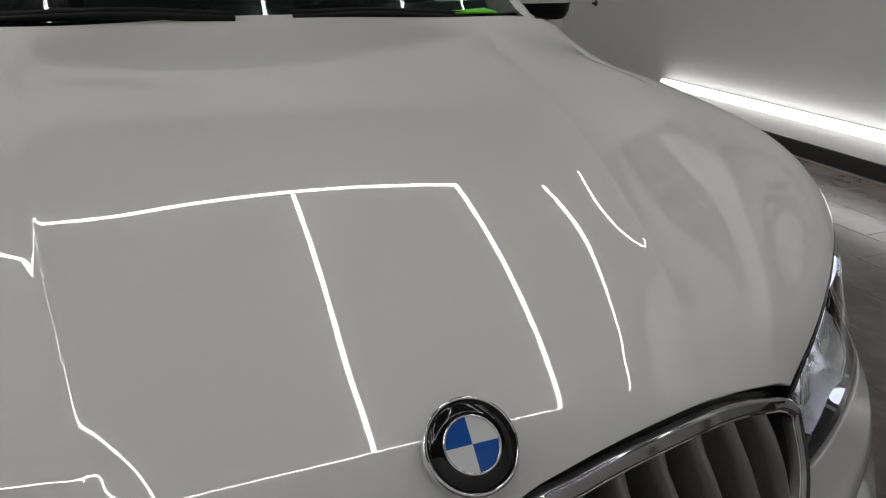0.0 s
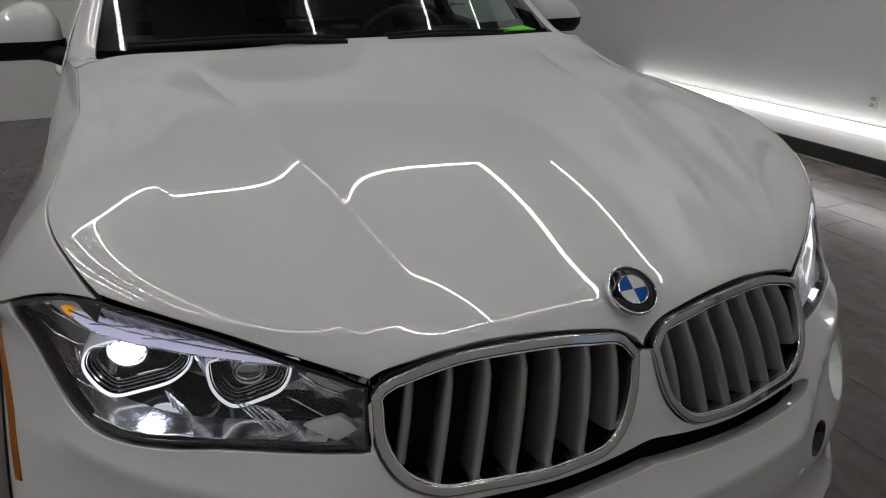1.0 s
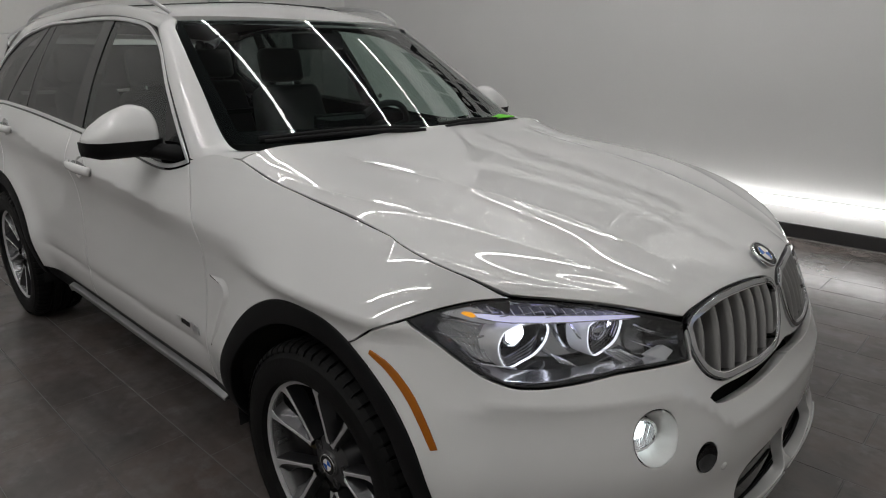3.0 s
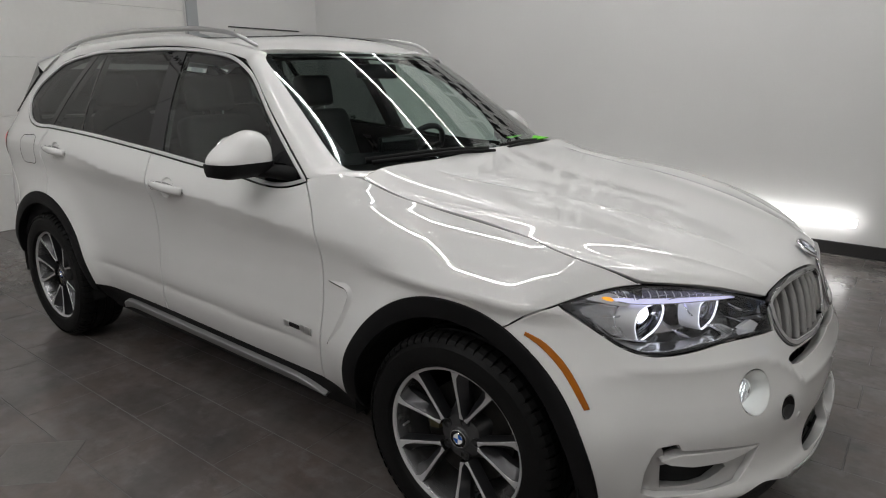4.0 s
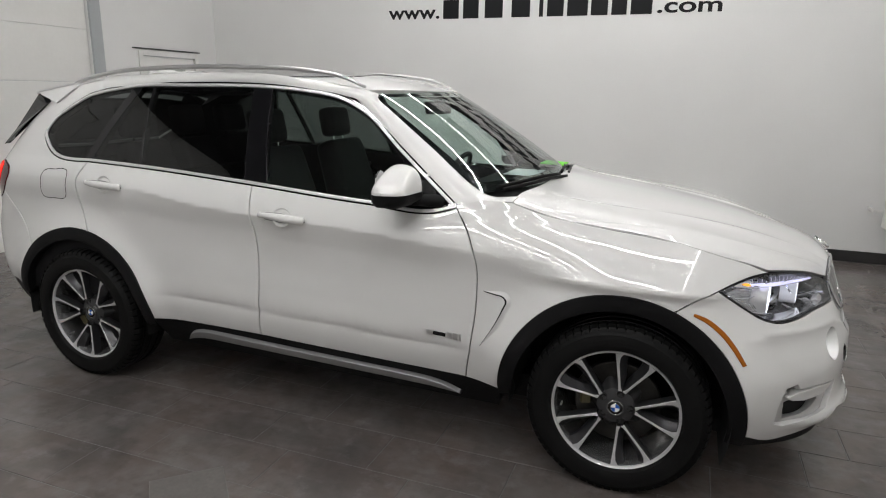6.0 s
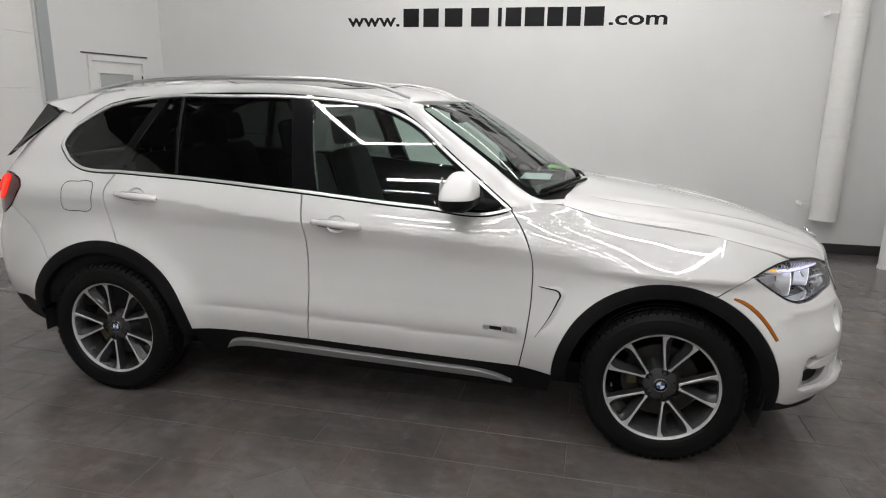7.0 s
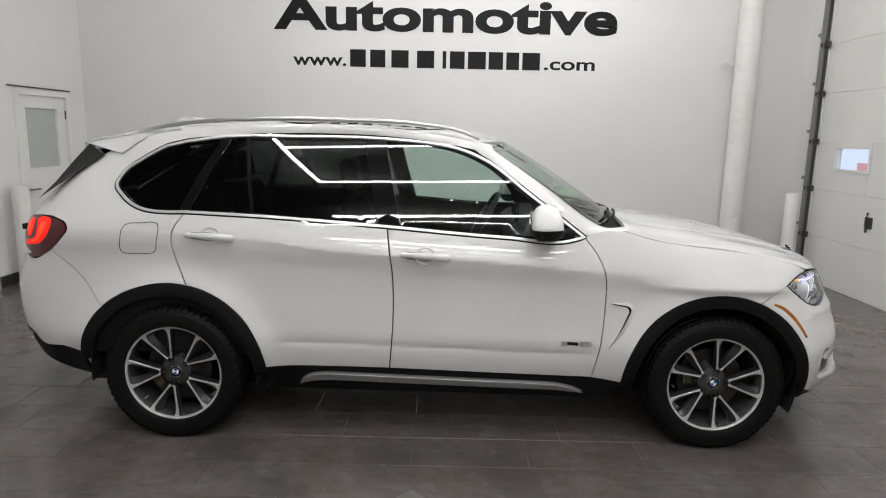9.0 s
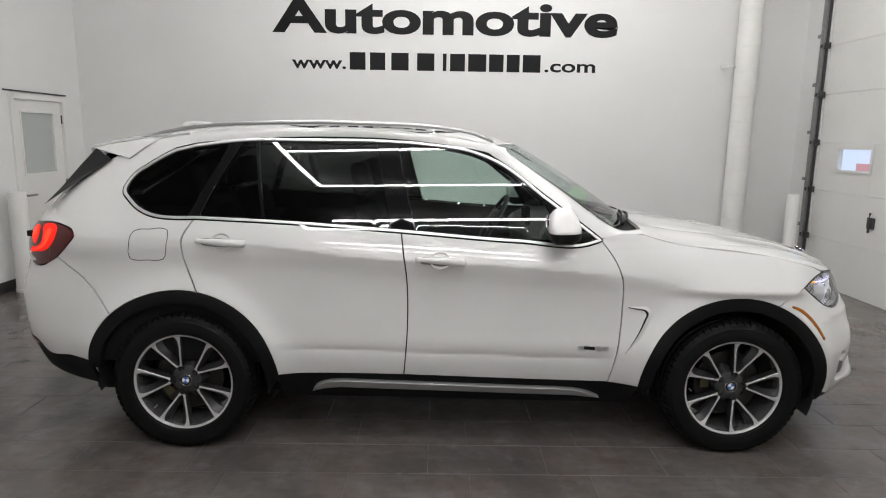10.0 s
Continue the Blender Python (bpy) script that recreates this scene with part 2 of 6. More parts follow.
def add_tube(bm, pts, radius, n=8, closed=False, cap=True, flat=1., up=(0, 0, 1)):
    """A round bar along pts; radius may be a number or one for each point; flat squeezes it along up."""
    pts = [Vector(p) for p in pts]
    rings = []
    for i, p in enumerate(pts):
        if closed:
            t = pts[(i + 1) % len(pts)] - pts[i - 1]
        else:
            t = pts[min(i + 1, len(pts) - 1)] - pts[max(i - 1, 0)]
        t.normalize()
        a = t.cross(Vector(up))
        if a.length < 1e-4:
            a = t.cross(Vector((1, 0, 0)))
        a.normalize()
        b = a.cross(t)
        r = radius[i] if isinstance(radius, (list, tuple, np.ndarray)) else radius
        rings.append([bm.verts.new(p + a * (r * math.cos(6.2831853 * k / n)) + b * (r * flat * math.sin(6.2831853 * k / n))) for k in range(n)])
    for i in range(len(rings) - (0 if closed else 1)):
        a, b = rings[i], rings[(i + 1) % len(rings)]
        for k in range(n):
            bm.faces.new((a[k], b[k], b[(k + 1) % n], a[(k + 1) % n]))
    if cap and not closed:
        bm.faces.new(rings[0])
        bm.faces.new(rings[-1][::-1])
    bmesh.ops.recalc_face_normals(bm, faces=bm.faces[:])
    return bm


def curve(pts, step=.02, closed=False):
    """Points at even steps along a smooth line through pts."""
    p = [np.asarray(q, float) for q in pts]
    n = len(p)
    out = []
    for i in range(n if closed else n - 1):
        a, b = p[i], p[(i + 1) % n]
        a0 = p[i - 1] if (i > 0 or closed) else 2 * a - b
        b1 = p[(i + 2) % n] if (i + 2 < n or closed) else 2 * b - a
        la, lb, lc = [max(1e-6, np.linalg.norm(q)) for q in (a - a0, b - a, b1 - b)]
        ma = ((a - a0) / la * lb + (b - a) / lb * la) / (la + lb) * lb
        mb = ((b - a) / lb * lc + (b1 - b) / lc * lb) / (lb + lc) * lb
        k = max(1, int(round(lb / step)))
        for j in range(k):
            t = j / k
            out.append((2*t**3 - 3*t**2 + 1) * a + (t**3 - 2*t**2 + t) * ma + (3*t**2 - 2*t**3) * b + (t**3 - t**2) * mb)
    if not closed:
        out.append(p[-1])
    return np.array(out)


def join(*lines):
    """One closed loop out of lines that follow each other."""
    out = []
    for l in lines:
        for q in l:
            if not out or np.linalg.norm(np.asarray(q) - out[-1]) > .004:
                out.append(np.asarray(q, float))
    if np.linalg.norm(out[0] - out[-1]) < .004:
        out.pop()
    return np.array(out)


def inside(poly, pts):
    x, y = pts[:, 0], pts[:, 1]
    r = np.zeros(len(pts), bool)
    a, b = poly, np.roll(poly, -1, 0)
    for (x0, y0), (x1, y1) in zip(a, b):
        if y0 != y1:
            r ^= ((y0 > y) != (y1 > y)) & (x < (x1 - x0) * (y - y0) / (y1 - y0) + x0)
    return r


def area(poly):
    a, b = poly, np.roll(poly, -1, 0)
    return .5 * np.sum(a[:, 0] * b[:, 1] - b[:, 0] * a[:, 1])


def offset(poly, d):
    """The loop moved inwards by d (outwards where d is negative)."""
    s = 1 if area(poly) > 0 else -1
    t = np.roll(poly, -1, 0) - np.roll(poly, 1, 0)
    t /= np.maximum(np.linalg.norm(t, axis=1), 1e-9)[:, None]
    return poly + s * d * np.stack([-t[:, 1], t[:, 0]], -1)


from mathutils.geometry import delaunay_2d_cdt


def fill(loops, step, lines=()):
    """Triangles of the region inside the first loop and outside the others; lines: points that the mesh must have."""
    pts, edges = [], []
    for l in loops:
        k = len(pts)
        pts += [tuple(q) for q in l]
        edges += [(k + i, k + (i + 1) % len(l)) for i in range(len(l))]
    allp = np.concatenate(loops)
    if len(lines):
        lines = lines[inside(offset(loops[0], step * .5), lines)]
        pts += [tuple(q) for q in lines]
        allp = np.concatenate([allp, lines])
    lo, hi = allp.min(0), allp.max(0)
    gx, gy = np.meshgrid(np.arange(lo[0] + step / 2, hi[0], step), np.arange(lo[1] + step / 2, hi[1], step))
    g = np.stack([gx.ravel(), gy.ravel()], -1)
    keep = inside(loops[0], g)
    for l in loops[1:]:
        keep &= ~inside(l, g)
    g = g[keep]
    if len(g):
        near = np.full(len(g), 9.)
        for q in allp:
            near = np.minimum(near, np.hypot(*(g - q).T))
        g = g[near > step * .45]
    vs, _, fs, _, _, _ = delaunay_2d_cdt([Vector(p) for p in pts] + [Vector(q) for q in g], edges, [], 0, 1e-6)
    v = np.array([tuple(q) for q in vs])
    f = np.array([t for t in fs if len(t) == 3])
    c = v[f].mean(1)
    keep = inside(loops[0], c)
    for l in loops[1:]:
        keep &= ~inside(l, c)
    return v, f[keep]


def normals_of(surf, p, e=.002):
    du = surf(p[:, 0] + e, p[:, 1]) - surf(p[:, 0] - e, p[:, 1])
    dv = surf(p[:, 0], p[:, 1] + e) - surf(p[:, 0], p[:, 1] - e)
    n = np.cross(du, dv)
    return n / np.maximum(np.linalg.norm(n, axis=1), 1e-9)[:, None]


def dense(poly, step):
    """The loop with long edges broken up."""
    out = []
    for a, b in zip(poly, np.roll(poly, -1, 0)):
        k = max(1, int(np.ceil(np.linalg.norm(b - a) / step)))
        out += [a + (b - a) * j / k for j in range(k)]
    return np.array(out)


def skin(name, surf, loops, mat, parent, label="", step=.03, gap=.0052, depth=.016, edge=.002, off=0., centre=None, pair=True, out=1, whole=False, lines=()):
    """A sheet of the surface surf(u, v) inside loops[0] and outside the other loops, with rounded, turned-in edges.
    off: how far it stands proud. centre: the u of a middle line that gets no edge. whole: both halves in one mesh."""
    loops = [dense(np.asarray(l, float), step) for l in loops]
    if centre is not None:
        mid = [np.abs(l[:, 0] - centre) < 1e-3 for l in loops]
    loops = [offset(l, gap if i == 0 else -gap) for i, l in enumerate(loops)]
    if centre is not None:
        for l, k in zip(loops, mid):
            l[k, 0] = centre
    v2, f = fill(loops, step, lines)
    n = normals_of(surf, v2) * out
    if centre is not None:
        k = np.abs(v2[:, 0] - centre) < 1e-3
        n[k, 1] = 0
        n[k] /= np.linalg.norm(n[k], axis=1)[:, None]
    p = surf(v2[:, 0], v2[:, 1]) + off * n
    a, b, c = p[f[:, 0]], p[f[:, 1]], p[f[:, 2]]
    flip = np.einsum("ij,ij->i", np.cross(b - a, c - a), n[f[:, 0]]) < 0
    f[flip] = f[flip][:, ::-1]
    verts, faces, norms = list(p), [tuple(t) for t in f], list(n)
    for li, l in enumerate(loops):
        m = len(l)
        nl = normals_of(surf, l) * out
        pl = surf(l[:, 0], l[:, 1]) + off * nl
        t = np.roll(pl, -1, 0) - np.roll(pl, 1, 0)
        t /= np.maximum(np.linalg.norm(t, axis=1), 1e-9)[:, None]
        o = np.cross(t, nl)
        sign = (1 if area(l) > 0 else -1) * (1 if li == 0 else -1)
        w = np.cross(surf(l[:1, 0] + .001, l[:1, 1]) - surf(l[:1, 0], l[:1, 1]), surf(l[:1, 0], l[:1, 1] + .001) - surf(l[:1, 0], l[:1, 1]))
        sign *= 1 if np.dot(w[0], nl[0]) > 0 else -1
        o = o * sign
        k0 = len(verts)
        verts += list(pl) + list(pl + o * edge * .7 - nl * edge * .4) + list(pl + o * edge - nl * edge * 1.4) + list(pl + o * edge - nl * depth)
        norms += list(nl) + list((nl + o) / 1.414) + list(o) + list(o)
        for i in range(m):
            j = (i + 1) % m
            if centre is not None and abs(l[i, 0] - centre) < 1e-3 and abs(l[j, 0] - centre) < 1e-3:
                continue
            for r in range(3):
                q = (k0 + r * m + i, k0 + r * m + j, k0 + (r + 1) * m + j, k0 + (r + 1) * m + i)
                va, vb, vc = verts[q[0]], verts[q[1]], verts[q[3]]
                if np.dot(np.cross(vb - va, vc - va), norms[q[0]] + norms[q[3]]) < 0:
                    q = q[::-1]
                faces.append(q)
    verts, norms = np.array(verts), np.array(norms)
    flipy = np.array([1, -1, 1])

    def build(vv, nn, ff, par):
        me = bpy.data.meshes.new(name)
        me.from_pydata(vv.tolist(), [], ff)
        me.polygons.foreach_set("use_smooth", [True] * len(me.polygons))
        me.normals_split_custom_set_from_vertices(nn.tolist())
        return link(name, me, mat, par, label)
    if whole:
        k = len(verts)
        return build(np.concatenate([verts, verts * flipy]), np.concatenate([norms, norms * flipy]),
                     faces + [tuple(i + k for i in q[::-1]) for q in faces], parent)
    pr = parent if isinstance(parent, (list, tuple)) else (parent, parent)
    one = build(verts, norms, faces, pr[0])
    if not pair:
        return one
    return one, build(verts * flipy, norms * flipy, [q[::-1] for q in faces], pr[1])


def sheet(name, func, nu, nv, mat, parent, label="", whole=False, pair=False, thick=0., flip=False):
    """A smooth sheet func(s, t), 0..1 each, with the surface's own normals."""
    s, t = np.meshgrid(np.linspace(0, 1, nu), np.linspace(0, 1, nv), indexing="ij")
    s, t = s.ravel(), t.ravel()
    p = func(s, t)
    e = 1e-3
    n = np.cross(func(np.minimum(s + e, 1), t) - func(np.maximum(s - e, 0), t), func(s, np.minimum(t + e, 1)) - func(s, np.maximum(t - e, 0)))
    n /= np.maximum(np.linalg.norm(n, axis=1), 1e-12)[:, None]
    if flip:
        n = -n
    f = []
    for i in range(nu - 1):
        for j in range(nv - 1):
            q = (i * nv + j, (i + 1) * nv + j, (i + 1) * nv + j + 1, i * nv + j + 1)
            f.append(q[::-1] if flip else q)
    if thick:
        loop = [i * nv for i in range(nu)] + [(nu - 1) * nv + j for j in range(1, nv)] + [i * nv + nv - 1 for i in range(nu - 2, -1, -1)] + [j for j in range(nv - 2, 0, -1)]
        k, m = len(p), len(loop)
        p = np.concatenate([p, p[loop], p[loop] - n[loop] * thick])
        c = p[loop].mean(0)
        o = p[loop] - c
        o -= np.einsum("ij,ij->i", o, n[loop])[:, None] * n[loop]
        o /= np.maximum(np.linalg.norm(o, axis=1), 1e-9)[:, None]
        n = np.concatenate([n, o, o])
        for i in range(m):
            j = (i + 1) % m
            q = (k + i, k + j, k + m + j, k + m + i)
            f.append(q[::-1] if not flip else q)
    flipy = np.array([1, -1, 1])

    def build(vv, nn, ff):
        me = bpy.data.meshes.new(name)
        me.from_pydata(vv.tolist(), [], ff)
        me.polygons.foreach_set("use_smooth", [True] * len(me.polygons))
        me.normals_split_custom_set_from_vertices(nn.tolist())
        return link(name, me, mat, parent, label)
    if whole:
        k = len(p)
        return build(np.concatenate([p, p * flipy]), np.concatenate([n, n * flipy]), f + [tuple(i + k for i in q[::-1]) for q in f])
    one = build(p, n, f)
    return (one, build(p * flipy, n * flipy, [q[::-1] for q in f])) if pair else one


# ---- the body's shape ----
def sstep(a, b, x):
    t = np.clip((np.asarray(x, float) - a) / (b - a), 0, 1)
    return t * t * (3 - 2 * t)
def spline(xs, ys, x):
    """Smooth monotone-slope cubic through the points (xs, ys)."""
    xs, ys, x = np.asarray(xs, float), np.asarray(ys, float), np.asarray(x, float)
    h, d = np.diff(xs), np.diff(ys) / np.diff(xs)
    m = np.empty(len(xs))
    m[1:-1] = (d[:-1] * h[1:] + d[1:] * h[:-1]) / (h[:-1] + h[1:])
    m[0], m[-1] = d[0], d[-1]
    i = np.clip(np.searchsorted(xs, x) - 1, 0, len(xs) - 2)
    t = (x - xs[i]) / h[i]
    lo, hi = t < 0, t > 1
    c = np.clip(t, 0, 1)
    y = ((2*c**3 - 3*c**2 + 1) * ys[i] + (c**3 - 2*c**2 + c) * h[i] * m[i]
         + (3*c**2 - 2*c**3) * ys[i+1] + (c**3 - c**2) * h[i] * m[i+1])
    return y + np.where(lo, t * h[i] * m[0], 0) + np.where(hi, (t - 1) * h[i] * m[-1], 0)

WB, HUB_Z = 2.933, 0.368
U0, U1 = 0.20, -3.00
SEC_Z = [.20, .30, .38, .45, .55, .68, .80, .92, 1.01, 1.04, 1.09, 1.15, 1.20, 1.25]
SEC_Y = [.78, .835, .871, .894, .912, .903, .896, .898, .906, .904, .890, .868, .8474, .8255]

SHOULDER = np.polyfit(np.linspace(.95, 1.35, 41) - 1.1, np.where(np.linspace(.95, 1.35, 41) < 1.15, spline(SEC_Z, SEC_Y, np.linspace(.95, 1.35, 41)), .868 - .40 * (np.linspace(.95, 1.35, 41) - 1.15) - .25 * (np.linspace(.95, 1.35, 41) - 1.15) ** 2), 4)

def side_y(x, z):
    """Half width of the body at the station x and the height z."""
    win = sstep(.55, .95, z) * (1 - np.clip(z - 1.1, 0, 1) / .75)
    zeta = z + .055 * (x + 1.45) * win
    y = np.where(zeta < 1.15, spline(SEC_Z, SEC_Y, zeta), .868 - .40 * (zeta - 1.15) - .25 * (zeta - 1.15) ** 2)
    k = sstep(.95, 1.03, zeta) * (1 - sstep(1.25, 1.38, zeta))
    y = y * (1 - k) + np.polyval(SHOULDER, zeta - 1.1) * k
    y = y - .065 * sstep(-.75, -.15, x) * np.clip((zeta - .97) / .2, 0, 1.3) ** 2
    up = spline([-3.5, -2.91, -2.39, -2.1, -1.8, -1.375, -1.08, -.67, -.2], [1.165, 1.137, 1.104, 1.066, 1.046, 1.030, 1.010, .977, .96], x)
    top = np.interp(x, [-2.85, -2.4, -1.78, -1.16, -.8], [1.235, 1.218, 1.182, 1.142, 1.132])
    above = 1 - np.clip((z - up) / (top + .012 - up), 0, 1) ** 1.3
    below = np.exp(-np.sqrt(np.minimum(z - up, 0) ** 2 + .004 ** 2) / .060) * 1.068
    size = .009 * (1 - sstep(-.65, -.05, x)) * sstep(-3.6, -3.2, x) + .014 * (1 - sstep(-.95, -.60, x)) * sstep(-2.75, -2.30, x)
    y = y + size * np.where(z > up, above, below)
    low = spline([-2.3, -1.7, -.87, -.6], [.556, .543, .52, .515], x)
    y = y - .0135 * np.exp(-np.sqrt((z - low) ** 2 + .003 ** 2) / .040) * sstep(-2.5, -2.2, x) * (1 - sstep(-.80, -.55, x))
    return y


def flare(x, z):
    """How far the wheel arches stand out of the flank."""
    k = sstep(.05, .45, x)
    front = (.042 + .022 * k) * np.exp(-((np.hypot(x, z - HUB_Z) - .46 - .03 * k) / .11) ** 2) * sstep(.25 - .07 * k, .40 - .08 * k, z)
    # a flat facet on top of the fender with an edge above the arch
    facet = 1.15 * np.clip(1.05 - z, 0, 1) ** 2
    foot = .0242 * np.exp(-(np.minimum(z - .905, 0) / .030) ** 2)
    k = sstep(.893, .917, z)
    front = front + (facet * k + foot * (1 - k)) * sstep(-.50, -.12, x) * (1 - sstep(.22, .44, x))
    rear = .042 * np.exp(-((np.hypot(x + WB, z - HUB_Z) - .46) / .11) ** 2) * sstep(.25, .40, z)
    return front + rear

def arc_table(a, b, m):
    th = np.linspace(0, np.pi / 2, 400)
    x, y = a * np.sin(th) ** (2 / m), b * np.cos(th) ** (2 / m)
    s = np.concatenate([[0], np.cumsum(np.hypot(np.diff(x), np.diff(y)))])
    return th, s
TH_F, ARC_F = arc_table(.69, .94, 2.2)
TH_R, ARC_R = arc_table(1.0, .93, 3.0)
U_FRONT, U_REAR = U0 + ARC_F[-1], U1 - ARC_R[-1]

def nose_x(z):
    return spline([.15, .25, .35, .50, .60, .70, .80, .90, 1.0], [.86, .905, .932, .943, .936, .910, .882, .850, .80], z)
def tail_x(z):
    return spline([.25, .45, .60, .80, .95, 1.10, 1.25, 1.40, 1.55, 1.65, 1.72], [-3.90, -4.0, -4.04, -4.05, -4.0, -3.97, -3.87, -3.74, -3.60, -3.52, -3.46], z)

def body(u, z):
    """The body's skin: u runs along the flank (u = x) and round both ends to the middle; z is the height."""
    u, z = np.broadcast_arrays(np.asarray(u, float), np.asarray(z, float))
    x, y = u.copy(), side_y(np.clip(u, U1, U0), z)
    f = np.interp(u - U0, ARC_F, TH_F)
    m = np.interp(z, [.35, .65, .90], [2.65, 2.35, 1.88])
    x = np.where(u > U0, U0 + (nose_x(z) - U0) * np.sin(f) ** (2 / m), x)
    y = np.where(u > U0, y * np.cos(f) ** (2 / m), y)
    fold = spline([.35, .546, .72, .90, 1.0, 1.073, 1.15, 1.264, 1.51], [.70, .743, .748, .748, .738, .708, .655, .645, .645], u)
    ridge = .016 * np.exp(-np.sqrt((z - fold) ** 2 + .003 ** 2) / .042) * sstep(.36, .60, u)
    lip = (.024 * np.exp(-((z - .372) / .034) ** 2) - .010 * np.exp(-((z - .48) / .06) ** 2)) * sstep(.50, .80, u)
    x, y = x + (lip + ridge) * np.sin(f), y + (lip + ridge) * np.cos(f)
    y = y + flare(x, z)
    r = np.interp(U1 - u, ARC_R, TH_R)
    mr = 3.0
    x = np.where(u < U1, U1 + (tail_x(z) - U1) * np.sin(r) ** (2 / mr), x)
    y = np.where(u < U1, y * np.cos(r) ** (2 / mr), y)
    return np.stack([x, -y, z], -1)


# the hood: a smooth field over the plan with two sharp creases on each side
HOOD_SIDE = [(-.50, 1.178), (-.36, 1.138), (-.20, 1.113), (.06, 1.086), (.25, 1.064), (.40, 1.038), (.53, 1.008), (.620, .974)]
HL_TOP = [(.388, .920), (.46, .946), (.54, .966), (.620, .974), (.727, .966), (.84, .948), (.947, .918), (1.030, .891)]
GRILLE_TOP = [(1.045, .899), (1.085, .914), (1.145, .930), (1.25, .938), (1.378, .933), (1.455, .920), (1.49, .905)]
CREASE_X = [-0.1, 0.1, 0.28, 0.4, 0.53, 0.68, 0.78]
CREASE_IN = [0.468, 0.428, 0.394, 0.368, 0.34, 0.304, 0.285]
CREASE_OUT = [0.724, 0.7, 0.645, 0.602, 0.538, 0.446, 0.372]
HOOD_FIELD = [1.15222, -0.1381, -0.00178, -0.14547, -0.06982, 0.05855, -0.15774, 0.02186, -0.37064, 0.28676, -0.02707, 0.35368]
HOOD_ROLL = [-0.08868, -0.09793, 0.1945, 0.05385, 0.19931, -0.29654]
HOOD_NOSE = [-0.01415, -0.01081]
HOOD_IN = [-0.00931, 0.1385, -0.18469, 0.01019, -0.11609, 0.15843]
HOOD_OUT = [-0.0312, 0.04562, 0.04738, 0.04663, 0.03667, -0.23069]


def hood_z(x, y):
    """Height of the hood: a cubic field, the roll at the nose and the raised creases."""
    x, y = np.broadcast_arrays(np.asarray(x, float), np.asarray(y, float))
    ya, y2, o = np.abs(y), (y / .8) ** 2, np.ones_like(x)
    z = np.stack([o, x, x * x, x ** 3, y2, x * y2, x * x * y2, y2 ** 2, x * y2 ** 2, x * x * y2 ** 2, y2 ** 3, x * y2 ** 3], -1) @ np.array(HOOD_FIELD)
    d = np.maximum(.852 - .388 * y ** 2 - .41 * y ** 4 - x, -.02)
    z = z + np.stack([np.exp(-d / w) * f for w in (.030, .065) for f in (o, y2, y2 ** 2)], -1) @ np.array(HOOD_ROLL)
    z = z + np.stack([np.exp(-d / .13) * f for f in (o, y2)], -1) @ np.array(HOOD_NOSE)
    for ys, k in ((CREASE_IN, HOOD_IN), (CREASE_OUT, HOOD_OUT)):
        c = np.sqrt((ya - spline(CREASE_X, ys, x)) ** 2 + .003 ** 2)
        g = np.stack([np.exp(-c / w) * f for w in (.045, .11) for f in (o, x, x * x)], -1) @ np.array(k)
        z = z + g * (1 - sstep(.74, .84, x)) * sstep(-.42, .02, x)
    return z

# ---- the room ----
def structure(name, bm, mat, label, category, smooth=False):
    return tagged(part(name, bm, mat, None, "", smooth), label, category, kind="structure")


T = .2
floor = structure("floor", box((ROOM_X0 - T, ROOM_Y0 - T, -.12), (ROOM_X1 + T, ROOM_Y1 + T, -.0016)), GROUT,
                  "dark grey stone-look floor tiles in running bond", "floor")
structure("ceiling", box((ROOM_X0 - T, ROOM_Y0 - T, ROOM_H), (ROOM_X1 + T, ROOM_Y1 + T, ROOM_H + .15)), CEILING,
          "plain matt grey ceiling carrying rows of light tubes", "ceiling")
structure("wall_north", box((ROOM_X0 - T, ROOM_Y1, -.1), (ROOM_X1 + T, ROOM_Y1 + T, ROOM_H)), WALL,
                      "smooth white painted wall with black lettering", "wall")
structure("wall_south", box((ROOM_X0 - T, ROOM_Y0 - T, -.1), (ROOM_X1 + T, ROOM_Y0, ROOM_H)), WALL, "plain white painted wall", "wall")


def wall_with_opening(name, x_lo, x_hi, y_lo, y_hi, top, label):
    """A wall across the room with one doorway through it."""
    bm = bmesh.new()
    add_box(bm, (x_lo, ROOM_Y0, -.1), (x_hi, y_lo, ROOM_H))
    add_box(bm, (x_lo, y_hi, -.1), (x_hi, ROOM_Y1, ROOM_H))
    add_box(bm, (x_lo, y_lo, top), (x_hi, y_hi, ROOM_H))
    return structure(name, bm, WALL, label, "wall")


GATE_W = (-2.4, 2.06)       # west overhead door, along y
GATE_E = (-1.6, 3.57)       # east overhead door, along y
wall_with_opening("wall_east", ROOM_X1, ROOM_X1 + T, *GATE_E, 3.9, "white painted wall round an overhead door")
bm = bmesh.new()
for y0, y1, z0, z1 in ((ROOM_Y0, GATE_W[0], -.1, ROOM_H), (GATE_W[0], GATE_W[1], 3.9, ROOM_H), (GATE_W[1], 2.70, -.1, ROOM_H), (2.70, 3.70, 2.06, ROOM_H), (3.70, ROOM_Y1, -.1, ROOM_H)):
    add_box(bm, (ROOM_X0 - T, y0, z0), (ROOM_X0, y1, z1))
structure("wall_west", bm, WALL, "white painted wall with a door and an overhead door", "wall")

